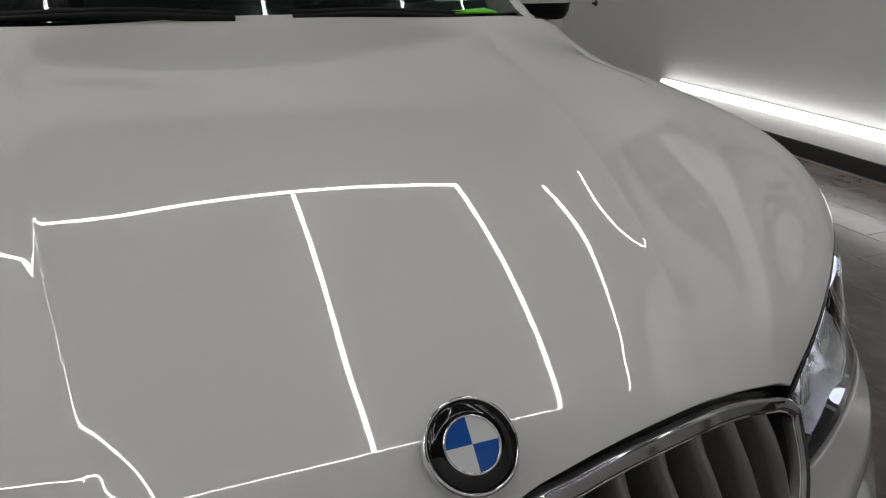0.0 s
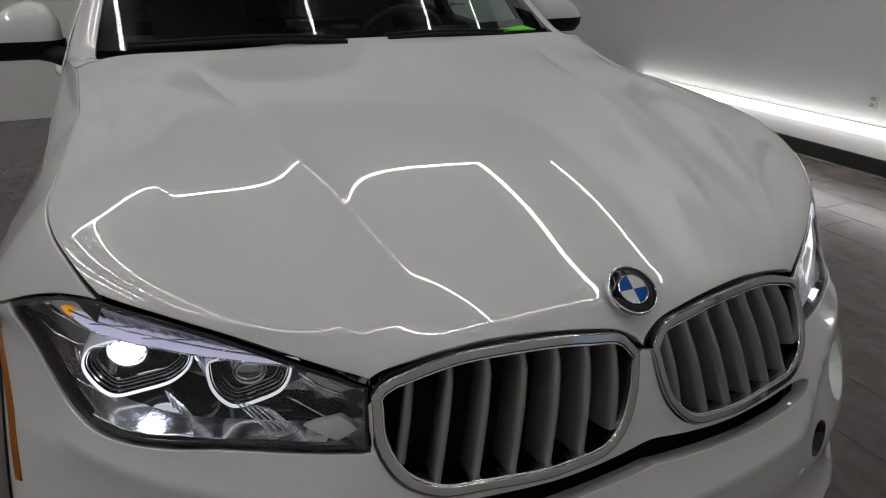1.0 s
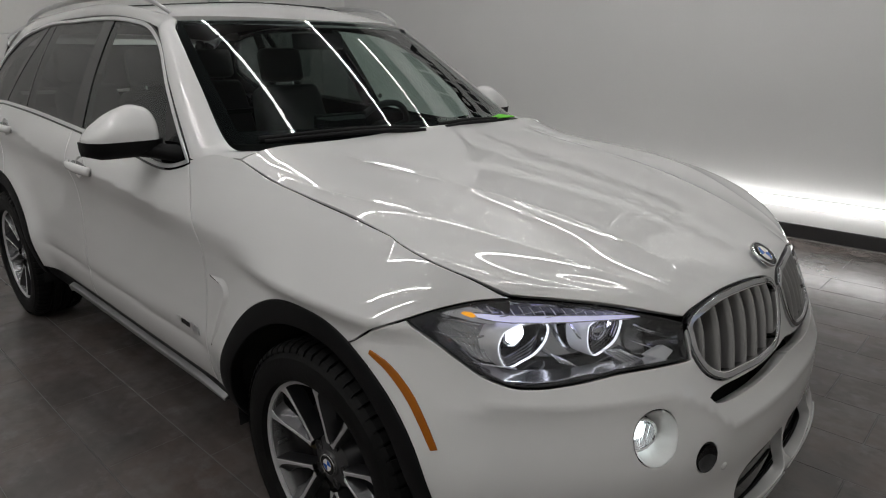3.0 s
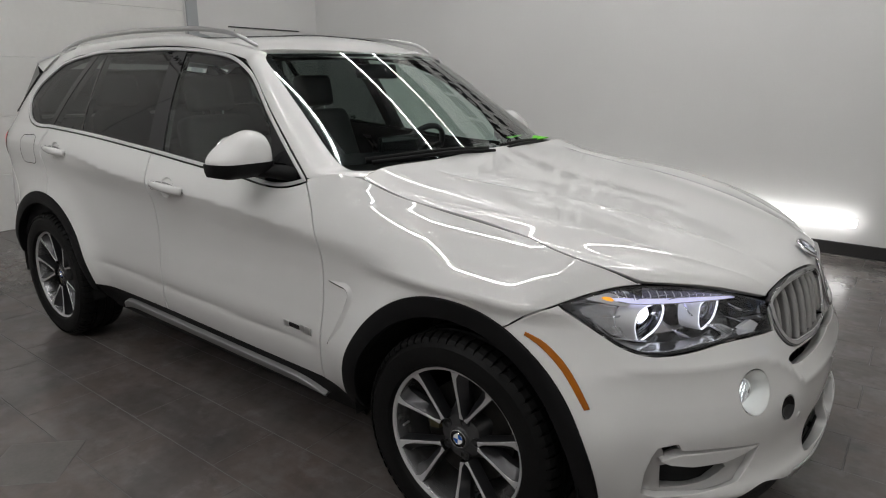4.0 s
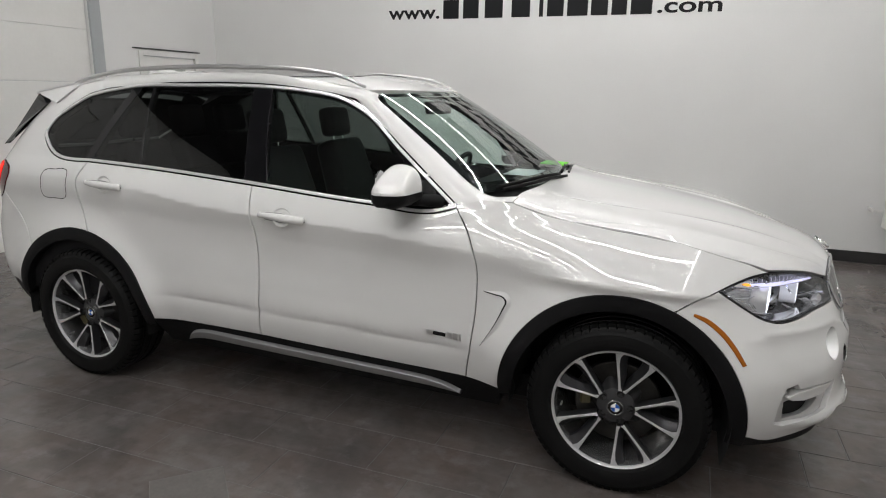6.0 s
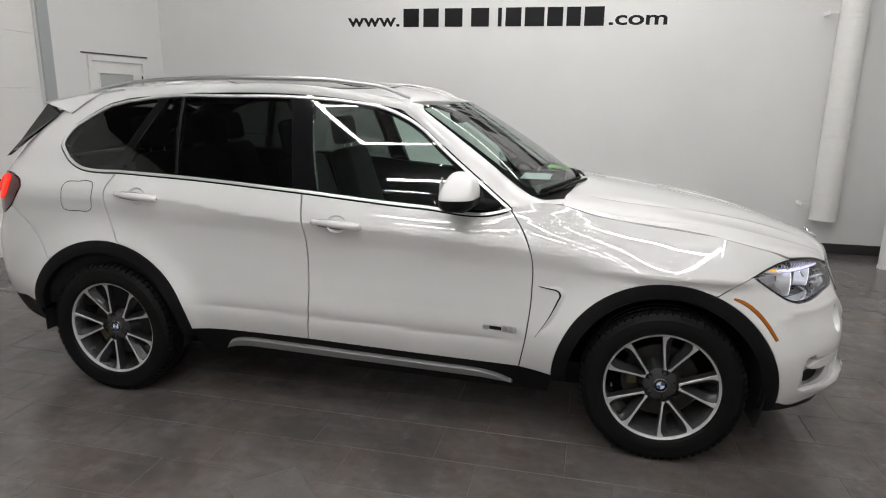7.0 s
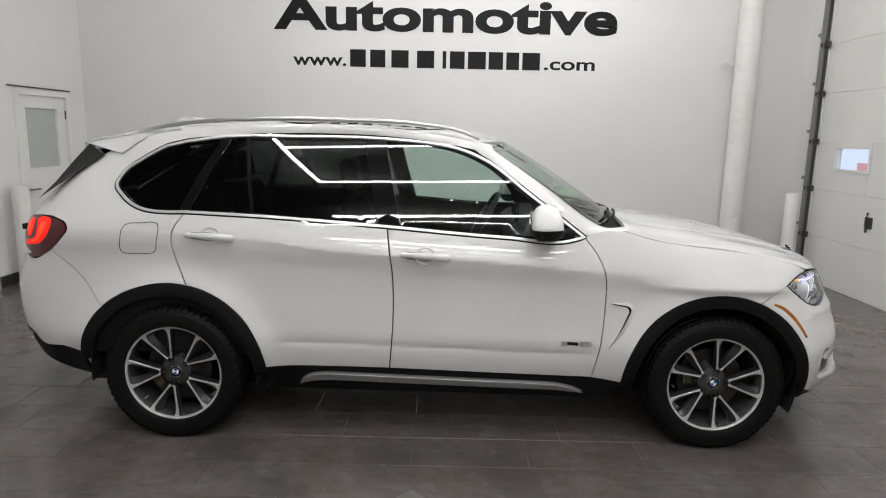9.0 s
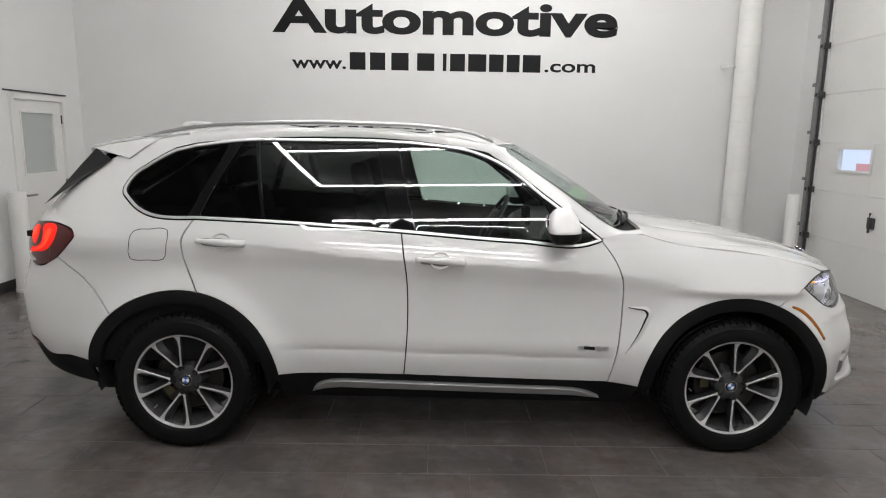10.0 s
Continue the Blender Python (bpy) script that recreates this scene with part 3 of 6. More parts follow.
# skirting
for nm, lo, hi in (("baseboard", (ROOM_X0 + .012, ROOM_Y1 - .012, 0), (ROOM_X1 - .012, ROOM_Y1, .115)),
                   ("baseboard", (ROOM_X0, 2.06 + .16, 0), (ROOM_X0 + .012, 2.62, .115)),
                   ("baseboard", (ROOM_X0, 3.78, 0), (ROOM_X0 + .012, ROOM_Y1 - .012, .115)),
                   ("baseboard", (ROOM_X1 - .012, 3.76, 0), (ROOM_X1, ROOM_Y1 - .012, .115))):
    structure(nm, box(lo, hi, .003, 1), BASE, "black rubber skirting along the wall", "baseboard")

# outside of the overhead doors, seen through their small windows
structure("backdrop", box((ROOM_X1 + 1.2, -3, -.1), (ROOM_X1 + 1.25, 7, 4)), DAYLIGHT, "pale daylight outside the overhead door", "backdrop")
structure("backdrop", box((ROOM_X1 + 1.1, 4.1, .2), (ROOM_X1 + 1.15, 4.5, 1.40)), RED_OUTSIDE, "red shape outside the overhead door", "backdrop")


def pane(x, y0, y1, z0, z1):
    bm = bmesh.new()
    bm.faces.new([bm.verts.new((x, y, z)) for y, z in ((y0, z0), (y1, z0), (y1, z1), (y0, z1))])
    return bm


def overhead_door(x, side, y0, y1, height, rows, windows, label):
    """A sectional door in the plane x; side is the way the room lies (+1 or -1)."""
    door = empty("overhead_door")
    tagged(door, label, "garage door")
    hgt = height / rows
    for r in range(rows):
        z0, z1 = r * hgt + .0006, (r + 1) * hgt - .0006
        holes = sorted(windows.get(r, ()))
        bm = bmesh.new()
        ys = [y0] + [v for h in holes for v in h[:2]] + [y1]
        for k in range(0, len(ys), 2):
            add_box(bm, (x - .025, ys[k], z0), (x + .025, ys[k + 1], z1), .006, 2)
        for h in holes:
            add_box(bm, (x - .025, h[0], z0), (x + .025, h[1], h[2]))
            add_box(bm, (x - .025, h[0], h[3]), (x + .025, h[1], z1))
        sec = part("panel", bm, DOOR_PAINT, door)
        for h in holes:
            bm = bmesh.new()
            xf = x + side * .028
            w = .028
            for lo, hi in (((h[0] - w, h[2] - w), (h[1] + w, h[2])), ((h[0] - w, h[3]), (h[1] + w, h[3] + w)), ((h[0] - w, h[2]), (h[0], h[3])), ((h[1], h[2]), (h[1] + w, h[3]))):
                add_box(bm, (min(xf, xf + side * .016), lo[0], lo[1]), (max(xf, xf + side * .016), hi[0], hi[1]), .004, 2)
            part("window_frame", bm, DOOR_PAINT, sec)
            part("pane", pane(x, *h), LENS, sec)
    return door


GX = ROOM_X1 + .04
overhead_door(GX, -1, GATE_E[0] + .005, GATE_E[1] - .005, 3.9, 7, {2: ((2.60, 3.17, 1.37, 1.60), (.6, 1.17, 1.37, 1.60))},
              "closed white sectional overhead door with small windows")
overhead_door(ROOM_X0 - .06, 1, GATE_W[0] + .005, GATE_W[1] - .005, 3.9, 7, {},
              "closed white sectional overhead door")
# steel frame round the west overhead door
structure("trim", box((ROOM_X0, 2.06, 0), (ROOM_X0 + .03, 2.20, 3.9), .004), GREY_TRIM, "pale grey steel jamb of the overhead door", "trim")

# track beside the east door
track = empty("door_track")
tagged(track, "galvanised door track with dark rollers and brackets", "door track")
bm = bmesh.new()
add_box(bm, (ROOM_X1 - .055, 3.60, .01), (ROOM_X1 - .010, 3.612, 3.9))
add_box(bm, (ROOM_X1 - .062, 3.60, .01), (ROOM_X1 - .055, 3.66, 3.9))
add_box(bm, (ROOM_X1 - .012, 3.60, .01), (ROOM_X1 - .004, 3.70, 3.9))
part("rail", bm, RAIL_STEEL, track)
part("seal_strip", box((ROOM_X1 - .03, 3.580, .005), (ROOM_X1 - .004, 3.60, 3.9), .003), HINGE, track, "black rubber door seal")
for k in range(1, 7):
    z = k * 3.9 / 7
    bm = bmesh.new()
    add_box(bm, (ROOM_X1 - .045, 3.53, z - .035), (ROOM_X1 - .003, 3.60, z + .035), .006)
    add_lathe(bm, [(.001, -.014), (.028, -.014), (.028, .014), (.001, .014)], 14, Matrix.Translation((ROOM_X1 - .045, 3.62, z)) @ Matrix.Rotation(math.pi / 2, 4, "X"))
    part("roller_hinge", bm, HINGE, track)
    part("bracket", box((ROOM_X1 - .07, 3.655, z + .10), (ROOM_X1 - .002, 3.715, z + .14), .004), RAIL_STEEL, track)
# latch handle on the east door
latch = empty("door_latch")
tagged(latch, "dark steel latch handle on the overhead door", "latch")
bm = box((GX - .037, 2.42, .78), (GX - .027, 2.54, .90), .004)
part("plate", bm, HINGE, latch)
bm = bmesh.new()
add_tube(bm, [(GX - .05, 2.48, .74), (GX - .06, 2.48, .84), (GX - .05, 2.48, .95)], .012, 8)
part("handle", bm, HINGE, latch)

# side door in the west wall
door = empty("door_1")
tagged(door, "white steel door with a frosted window, closed", "door", kind="structure")
X = ROOM_X0
bm = bmesh.new()
for lo, hi in (((2.70, 0), (2.76, 2.06)), ((3.64, 0), (3.70, 2.06)), ((2.76, 2.0), (3.64, 2.06))):
    add_box(bm, (X - .12, lo[0], lo[1]), (X + .022, hi[0], hi[1]), .004)
part("door_frame", bm, DOOR_PAINT, door)
bm = bmesh.new()
for lo, hi in (((2.765, .008), (2.896, 1.995)), ((3.469, .008), (3.635, 1.995)), ((2.896, .008), (3.469, 1.20)), ((2.896, 1.86), (3.469, 1.995))):
    add_box(bm, (X - .055, lo[0], lo[1]), (X - .010, hi[0], hi[1]))
leaf = part("door_leaf", bm, DOOR_PAINT, door)
part("window_pane", box((X - .036, 2.896, 1.20), (X - .028, 3.469, 1.86)), FROSTED, leaf, "frosted grey glass")
bm = bmesh.new()
for lo, hi in (((2.876, 1.18), (3.489, 1.20)), ((2.876, 1.86), (3.489, 1.88)), ((2.876, 1.20), (2.896, 1.86)), ((3.469, 1.20), (3.489, 1.86))):
    add_box(bm, (X - .010, lo[0], lo[1]), (X - .003, hi[0], hi[1]), .002, 1)
part("window_frame", bm, DOOR_PAINT, leaf)
bm = bmesh.new()
add_tube(bm, [(X - .012, 2.83, .97), (X + .045, 2.83, .97), (X + .05, 2.85, .97), (X + .05, 2.96, .97)], .011, 8)
add_lathe(bm, [(.001, 0), (.028, 0), (.028, .012), (.001, .012)], 18, Matrix.Translation((X - .011, 2.83, .97)) @ Matrix.Rotation(math.pi / 2, 4, "Y"))
part("door_handle", bm, RAIL_STEEL, leaf, "steel lever handle", 40)
part("drip_cap", box((X + .0005, 2.62, 2.075), (X + .016, 3.74, 2.090), .003), HINGE, door, "thin dark drip cap over the door")
for z in (.25, 1.05, 1.80):
    part("hinge", box((X - .012, 3.632, z - .05), (X + .004, 3.648, z + .05), .003), HINGE, door)


def bollard(x, y, r, h, label):
    bm = bmesh.new()
    add_lathe(bm, [(.001, 0), (r + .006, 0), (r + .006, .03), (r, .034), (r, h - .02), (r - .006, h - .006), (r - .022, h), (.001, h + .002)], 40, Matrix.Translation((x, y, 0)))
    return tagged(part("bollard", bm, PVC, None, "", 40), label, "bollard", group="bollards by the doors")


bollard(-5.93, 2.46, .085, 1.05, "white painted steel bollard beside the side door")
bollard(2.68, 3.47, .072, 1.06, "white painted steel bollard beside the overhead door")

# downpipe on the sign wall, with brackets
pipe = empty("wall_pipe")
tagged(pipe, "thick white wrapped pipe held to the wall by brackets", "pipe")
bm = bmesh.new()
PX, PY, PR = 2.155, 3.885, .132
prof = [(.001, .40), (PR - .012, .40), (PR, .412)]
z = .412
while z < ROOM_H - .1:
    z += .30
    prof += [(PR, z - .040), (PR, z - .004), (PR - .0008, z - .002), (PR, z), (PR, z + .036)]
prof.append((PR, ROOM_H - .002))
add_lathe(bm, prof, 48, Matrix.Translation((PX, PY, 0)))
part("sleeve", bm, PVC, pipe, "", 40)
for z in (.57, 2.575):
    bm = bmesh.new()
    add_lathe(bm, [(PR + .001, -.012), (PR + .005, -.012), (PR + .005, .012), (PR + .001, .012)], 48, Matrix.Translation((PX, PY, z)))
    add_box(bm, (PX - PR - .09, PY - .006, z - .012), (PX - PR + .002, PY + .006, z + .012), .002)
    add_box(bm, (PX - PR - .10, PY - .015, z - .02), (PX - PR - .088, ROOM_Y1, z + .02), .003)
    add_lathe(bm, [(.001, 0), (.011, 0), (.011, .01), (.001, .01)], 8, Matrix.Translation((PX - PR - .07, PY - .006, z)) @ Matrix.Rotation(math.pi / 2, 4, "X"))
    part("bracket", bm, PVC, pipe, "", 40)


# light tubes
def light_tube(a, b, r, mat, label, group, wall=False):
    """A row of tubes end to end with small joints between, on a slim white carrier."""
    a, b = Vector(a), Vector(b)
    lamp = empty("light_strip")
    tagged(lamp, label, "light strip", group)
    d = (b - a).normalized()
    n = max(1, round((b - a).length / 1.25))
    back = Vector((0, 1, 0)) if wall else Vector((0, 0, 1))
    bm = bmesh.new()
    for i in range(n):
        p, q = a + (b - a) * (i / n) + d * .003, a + (b - a) * ((i + 1) / n) - d * .003
        add_tube(bm, [p, p + d * .004, q - d * .004, q], [r * .9, r, r, r * .9], 10, up=back)
    part("tube", bm, mat, lamp, "", 40)
    bm = bmesh.new()
    mid = (a + b) / 2 + back * (r + .008)
    w = d.cross(back)
    h = Vector(((b - a).length / 2, r * .8, .008))
    add_box(bm, -h, h)
    bmesh.ops.transform(bm, matrix=Matrix.Translation(mid) @ Matrix((d, w, back)).transposed().to_4x4(), verts=bm.verts)
    part("carrier", bm, DOOR_PAINT, lamp)
    return lamp


for x0, y0, x1, y1 in STRIPS:
    # tubes south of y = -4 are thickened to add light on the flank
    light_tube((x0, y0, ROOM_H - .075), (x1, y1, ROOM_H - .075), .013 if y0 > 3 else .036 if y0 < -5 else .030 if y0 < -4 else .023, TUBE, "long white light tube on the ceiling", "ceiling light tubes")
light_tube((-4.0, ROOM_Y1 - .058, .305), (.70, ROOM_Y1 - .058, .305), .038, WALL_TUBE, "thick white light tube low on the wall", "wall light tubes", wall=True)


# outlet and small fittings on the sign wall
outlet = empty("wall_outlet")
tagged(outlet, "white wall outlet plate with two sockets", "outlet")
part("plate", box((-1.535, ROOM_Y1 - .008, .44), (-1.465, ROOM_Y1 - .0005, .555), .003), DOOR_PAINT, outlet)
for z in (.475, .52):
    part("socket", box((-1.518, ROOM_Y1 - .011, z - .014), (-1.482, ROOM_Y1 - .0085, z + .014), .002), GREY_TRIM, outlet)
bm = bmesh.new()
add_lathe(bm, [(.001, 0), (.03, 0), (.03, .01), (.012, .02), (.012, .05), (.001, .055)], 20, Matrix.Translation((-5.38, ROOM_Y1 - .0005, .95)) @ Matrix.Rotation(math.pi / 2, 4, "X"))
tagged(part("wall_valve", bm, HINGE, None, "", 40), "small dark round valve on the wall", "valve")


# wall lettering
def letters(name, text, x0, x1, z, height, mat, bold=.02, west=False):
    """Flat vinyl letters on the sign wall or the west wall, fitted between x0 and x1."""
    cu = bpy.data.curves.new(name, "FONT")
    cu.body, cu.size, cu.extrude, cu.offset, cu.resolution_u = text, 1, .0, bold, 6
    tmp = bpy.data.objects.new(name, cu)
    scene.collection.objects.link(tmp)
    me = bpy.data.meshes.new_from_object(tmp.evaluated_get(bpy.context.evaluated_depsgraph_get()))
    bpy.data.objects.remove(tmp)
    co = np.array([v.co for v in me.vertices])
    lo, hi = co.min(0), co.max(0)
    cap = .73
    for v in me.vertices:
        k = x0 + (v.co.x - lo[0]) / (hi[0] - lo[0]) * (x1 - x0)
        v.co = Vector((ROOM_X0 + .004, k, z + v.co.y / cap * height) if west else (k, ROOM_Y1 - .004, z + v.co.y / cap * height))
    return me


def spell(text, x0, x1, z, height, bold, sign, west=False):
    """Each letter of a word as a part of its own."""
    me = letters("word", text, x0, x1, z, height, SIGN, bold, west)
    whole = bmesh.new()
    whole.from_mesh(me)
    bpy.data.meshes.remove(me)
    left, groups = set(whole.faces), []
    while left:
        todo, isle = [left.pop()], []
        while todo:
            f = todo.pop()
            isle.append(f)
            for e in f.edges:
                for g in e.link_faces:
                    if g in left:
                        left.remove(g)
                        todo.append(g)
        xs = [v.co[1 if west else 0] for f in isle for v in f.verts]
        for g in groups:
            if min(xs) < g[1] - .01 and max(xs) > g[0] + .01:
                g[2].extend(isle)
                g[0], g[1] = min(g[0], min(xs)), max(g[1], max(xs))
                break
        else:
            groups.append([min(xs), max(xs), isle])
    for k, (_, _, isle) in enumerate(sorted(groups, key=lambda g: g[0])):
        bm, known = bmesh.new(), {}
        for f in isle:
            bm.faces.new([known.setdefault(v, None) or known.update({v: bm.verts.new(v.co)}) or known[v] for v in f.verts])
        part("letter", bm, SIGN, sign, "black letter " + text[k] if text[k] != "." else "black dot")
    whole.free()


sign = empty("wall_lettering")
tagged(sign, "large black vinyl lettering on the white wall", "sign")
spell("Automotive", -3.655, .600, 2.925, .395, .035, sign)
spell("www.", -3.423, -2.755, 2.485, .155, .02, sign)
spell(".com", -.285, .350, 2.487, .155, .02, sign)


def bar(x0, x1, z0, z1):
    return box((x0, ROOM_Y1 - .004, z0), (x1, ROOM_Y1 - .0005, z1), .0, 1)


# plain bars
for x0, x1 in ((-2.715, -2.50), (-2.465, -2.255), (-2.20, -1.965), (-1.88, -1.645), (-1.56, -1.495), (-1.47, -1.265), (-1.245, -1.00), (-.985, -.785), (-.765, -.585), (-.565, -.325)):
    part("letter_bar", bar(x0 + .008, x1 - .012, 2.475, 2.685), SIGN, sign)
for x0, x1 in ((-3.18, -2.71), (-2.64, -2.15), (-2.07, -1.52), (-1.44, -.89), (-.81, -.67), (-.61, -.19)):
    part("letter_bar", bar(x0, x1, 3.48, 3.90), SIGN, sign)
west_sign = empty("wall_lettering")
tagged(west_sign, "small black vinyl lettering above the overhead door", "sign")
spell("www.", -1.99, -1.60, 3.96, .12, .02, west_sign, True)
for y0, y1 in ((-1.55, -1.40), (-1.37, -1.24), (-1.21, -1.07), (-1.04, -.90)):
    part("letter_bar", box((ROOM_X0 + .0005, y0, 3.95), (ROOM_X0 + .004, y1, 4.12)), SIGN, west_sign)

# small square plate in the floor
bm = bmesh.new()
add_box(bm, (-.150, -.150, -.004), (.150, .150, .0015), .001, 1)
bmesh.ops.transform(bm, matrix=pose(-1.613, -1.610, 0, 0, 0, 45), verts=bm.verts)
tagged(part("floor_plate", bm, PLATE, None), "square worn grey plate set diagonally in the tiled floor", "floor plate")

# ---- the car ----
car = empty("car")
tagged(car, "white five-door sport utility car with black cladding, lights on", "car")


def inset(d):
    """The body's skin moved inwards by d."""
    def f(u, z):
        p = np.stack([np.asarray(u, float).ravel(), np.asarray(z, float).ravel()], -1)
        return body(p[:, 0], p[:, 1]) - d * normals_of(body, p)
    return f


def at(u, z, d=0.):
    return Vector(inset(d)([u], [z])[0])


def arc(cx, cz, r, a0, a1, n=40):
    t = np.radians(np.linspace(a0, a1, n))
    return np.stack([cx + r * np.cos(t), cz + r * np.sin(t)], -1)


def round_u(c, r, a0, a1, n=40):
    """A round line in side view as the skin's own (u, z)."""
    us = np.linspace(-.7, 1.2, 381)
    return np.array([(np.interp(x, body(us, np.full(381, z))[:, 0], us), z) for x, z in arc(*c, r, a0, a1, n)])


AR = .500
ARCH_F = (-.005, .367)
ARCH_R = (-2.933, .367)
DOOR_F = curve([(-.736, 1.151), (-.668, 1.056), (-.629, .961), (-.617, .755), (-.632, .57), (-.664, .378)])
DOOR_B = curve([(-1.784, 1.184), (-1.751, .915), (-1.748, .68), (-1.766, .410)])
DOOR_R = curve([(-2.853, 1.240), (-2.908, 1.138), (-2.905, 1.045), (-2.835, .857)])
BELT = [(-.736, 1.151), (-.811, 1.130), (-1.160, 1.141), (-1.784, 1.184), (-2.398, 1.222), (-2.853, 1.240)]
BELT_F, BELT_R = curve(BELT[:4]), curve(BELT[3:])
WIN_REAR = curve([(-2.853, 1.240), (-2.948, 1.238), (-3.117, 1.259), (-3.239, 1.318), (-3.318, 1.385), (-3.296, 1.447), (-3.206, 1.506), (-3.064, 1.566), (-2.903, 1.610)])
WIN_TOP = curve([(-2.903, 1.610), (-2.677, 1.641), (-2.321, 1.648), (-1.900, 1.648), (-1.646, 1.633), (-1.398, 1.595), (-1.274, 1.546), (-1.033, 1.372), (-.736, 1.151)])
FENDER_TOP = curve(HOOD_SIDE)
HL_OUT = curve(HL_TOP[:4])
HL_IN = curve(HL_TOP[3:])
HL_BOT = curve([(1.037, .810), (.94, .811), (.838, .809), (.735, .796), (.654, .788), (.598, .789), (.540, .807), (.487, .843), (.438, .881), (.388, .920)])
GR_TOP = curve([(1.034, .880), (1.045, .895), (1.085, .912), (1.145, .928), (1.25, .936), (1.378, .931), (1.455, .918), (1.484, .892)])
GR_BOT = curve([(1.484, .892), (1.476, .84), (1.462, .80), (1.43, .764), (1.35, .747), (1.222, .745), (1.14, .747), (1.084, .772), (1.046, .82), (1.034, .880)])
SEAM_F = curve([(.186, .830), (.29, .882), (.388, .920)])
TAIL = [(-3.97, 1.165), (-3.80, 1.192), (-3.624, 1.189), (-3.525, 1.160), (-3.505, 1.138), (-3.53, 1.095), (-3.608, 1.020), (-3.743, .962), (-3.90, .975), (-3.98, 1.02), (-4.0, 1.10)]
TAIL_LOOP = curve(TAIL, closed=True)
SEAM_R = curve([(-3.608, 1.020), (-3.42, .900), (-3.275, .735)])


def ang(c, p):
    return math.degrees(math.atan2(p[1] - c[1], p[0] - c[0]))


# fenders
skin("fender", body, [join(FENDER_TOP, HL_OUT[::-1], SEAM_F[::-1], round_u(ARCH_F, AR, ang(ARCH_F, (.186, .832)), 181, 60), [(-.664, .378)], DOOR_F[::-1], curve([(-.736, 1.158), (-.62, 1.187), (-.50, 1.178)]))],
     PAINT, car, step=.014, gap=.0038)
# doors
front_doors = skin("front_door", body, [join(DOOR_F, curve([(-.664, .378), (-1.2, .392), (-1.766, .410)]), DOOR_B[::-1], BELT_F[::-1])], PAINT, car, step=.014)
rear_doors = skin("rear_door", body, [join(DOOR_B, curve([(-1.766, .410), (-2.1, .413), (-2.432, .412)]), arc(*ARCH_R, AR + .003, ang(ARCH_R, (-2.432, .412)), ang(ARCH_R, (-2.835, .857)), 30), DOOR_R[::-1], BELT_R[::-1])], PAINT, car, step=.014)
# rear quarter and bumpers
ROOF_REAR = curve([(-2.903, 1.610), (-2.93, 1.668), (-3.20, 1.640), (-3.42, 1.600), (-3.58, 1.535)])
quarters = skin("quarter_panel", body, [join(WIN_REAR, ROOF_REAR, curve([(-3.58, 1.535), (-3.72, 1.43), (-3.97, 1.26)]), [(-3.97, 1.165)], curve(TAIL[:7]), SEAM_R, arc(*ARCH_R, AR + .003, ang(ARCH_R, (-3.275, .735)), ang(ARCH_R, (-2.835, .857)), 30), DOOR_R[::-1])],
                PAINT, car, step=.018)
skin("rear_bumper", body, [join(SEAM_R, arc(*ARCH_R, AR + .003, ang(ARCH_R, (-3.275, .735)), 165, 24), curve([(-3.42, .480), (-3.55, .487), (-3.735, .488), (-3.785, .530), (-3.95, .540), (-4.1, .565), (-4.4, .59), (U_REAR, .59)]), [(U_REAR, .92)],
                                curve([(U_REAR, .92), (-4.3, .93), (-4.0, 1.02), (-3.98, 1.02)]), curve([(-3.98, 1.02), (-3.90, .975), (-3.743, .962), (-3.608, 1.020)]))],
     PAINT, car, centre=U_REAR, whole=True, step=.035)
skin("tailgate", body, [join([(U_REAR, .925), (U_REAR, 1.24)], curve([(U_REAR, 1.24), (-4.3, 1.25), (-3.98, 1.26)]), [(-3.98, 1.17)], curve([(-4.0, 1.10), (-4.0, 1.03)]), curve([(-4.0, 1.02), (-4.3, .935), (U_REAR, .925)]))],
     PAINT, car, centre=U_REAR, whole=True, step=.04)
skin("rear_window", body, [join([(U_REAR, 1.245), (U_REAR, 1.56)], curve([(U_REAR, 1.56), (-4.1, 1.56), (-3.72, 1.53)]), curve([(-3.72, 1.45), (-3.99, 1.262)]), curve([(-3.99, 1.262), (-4.3, 1.255), (U_REAR, 1.245)]))],
     GLOSS_BLACK, car, centre=U_REAR, whole=True, step=.04, off=-.006)
bm = bmesh.new()
fin = [(-3.445, -.640, 1.584), (-3.346, -.676, 1.526), (-3.53, -.694, 1.405), (-3.714, -.705, 1.281), (-3.63, -.680, 1.37), (-3.54, -.655, 1.48)]
va, vb = [bm.verts.new(v) for v in fin], [bm.verts.new((x - .03, y + .06, z)) for x, y, z in fin]
bm.faces.new(va), bm.faces.new(vb[::-1])
for i in range(6):
    bm.faces.new((va[i], vb[i], vb[(i + 1) % 6], va[(i + 1) % 6]))
bmesh.ops.recalc_face_normals(bm, faces=bm.faces[:])
part_pair("rear_window_blade", bm, GLOSS_BLACK, car, "gloss black blade beside the rear window")
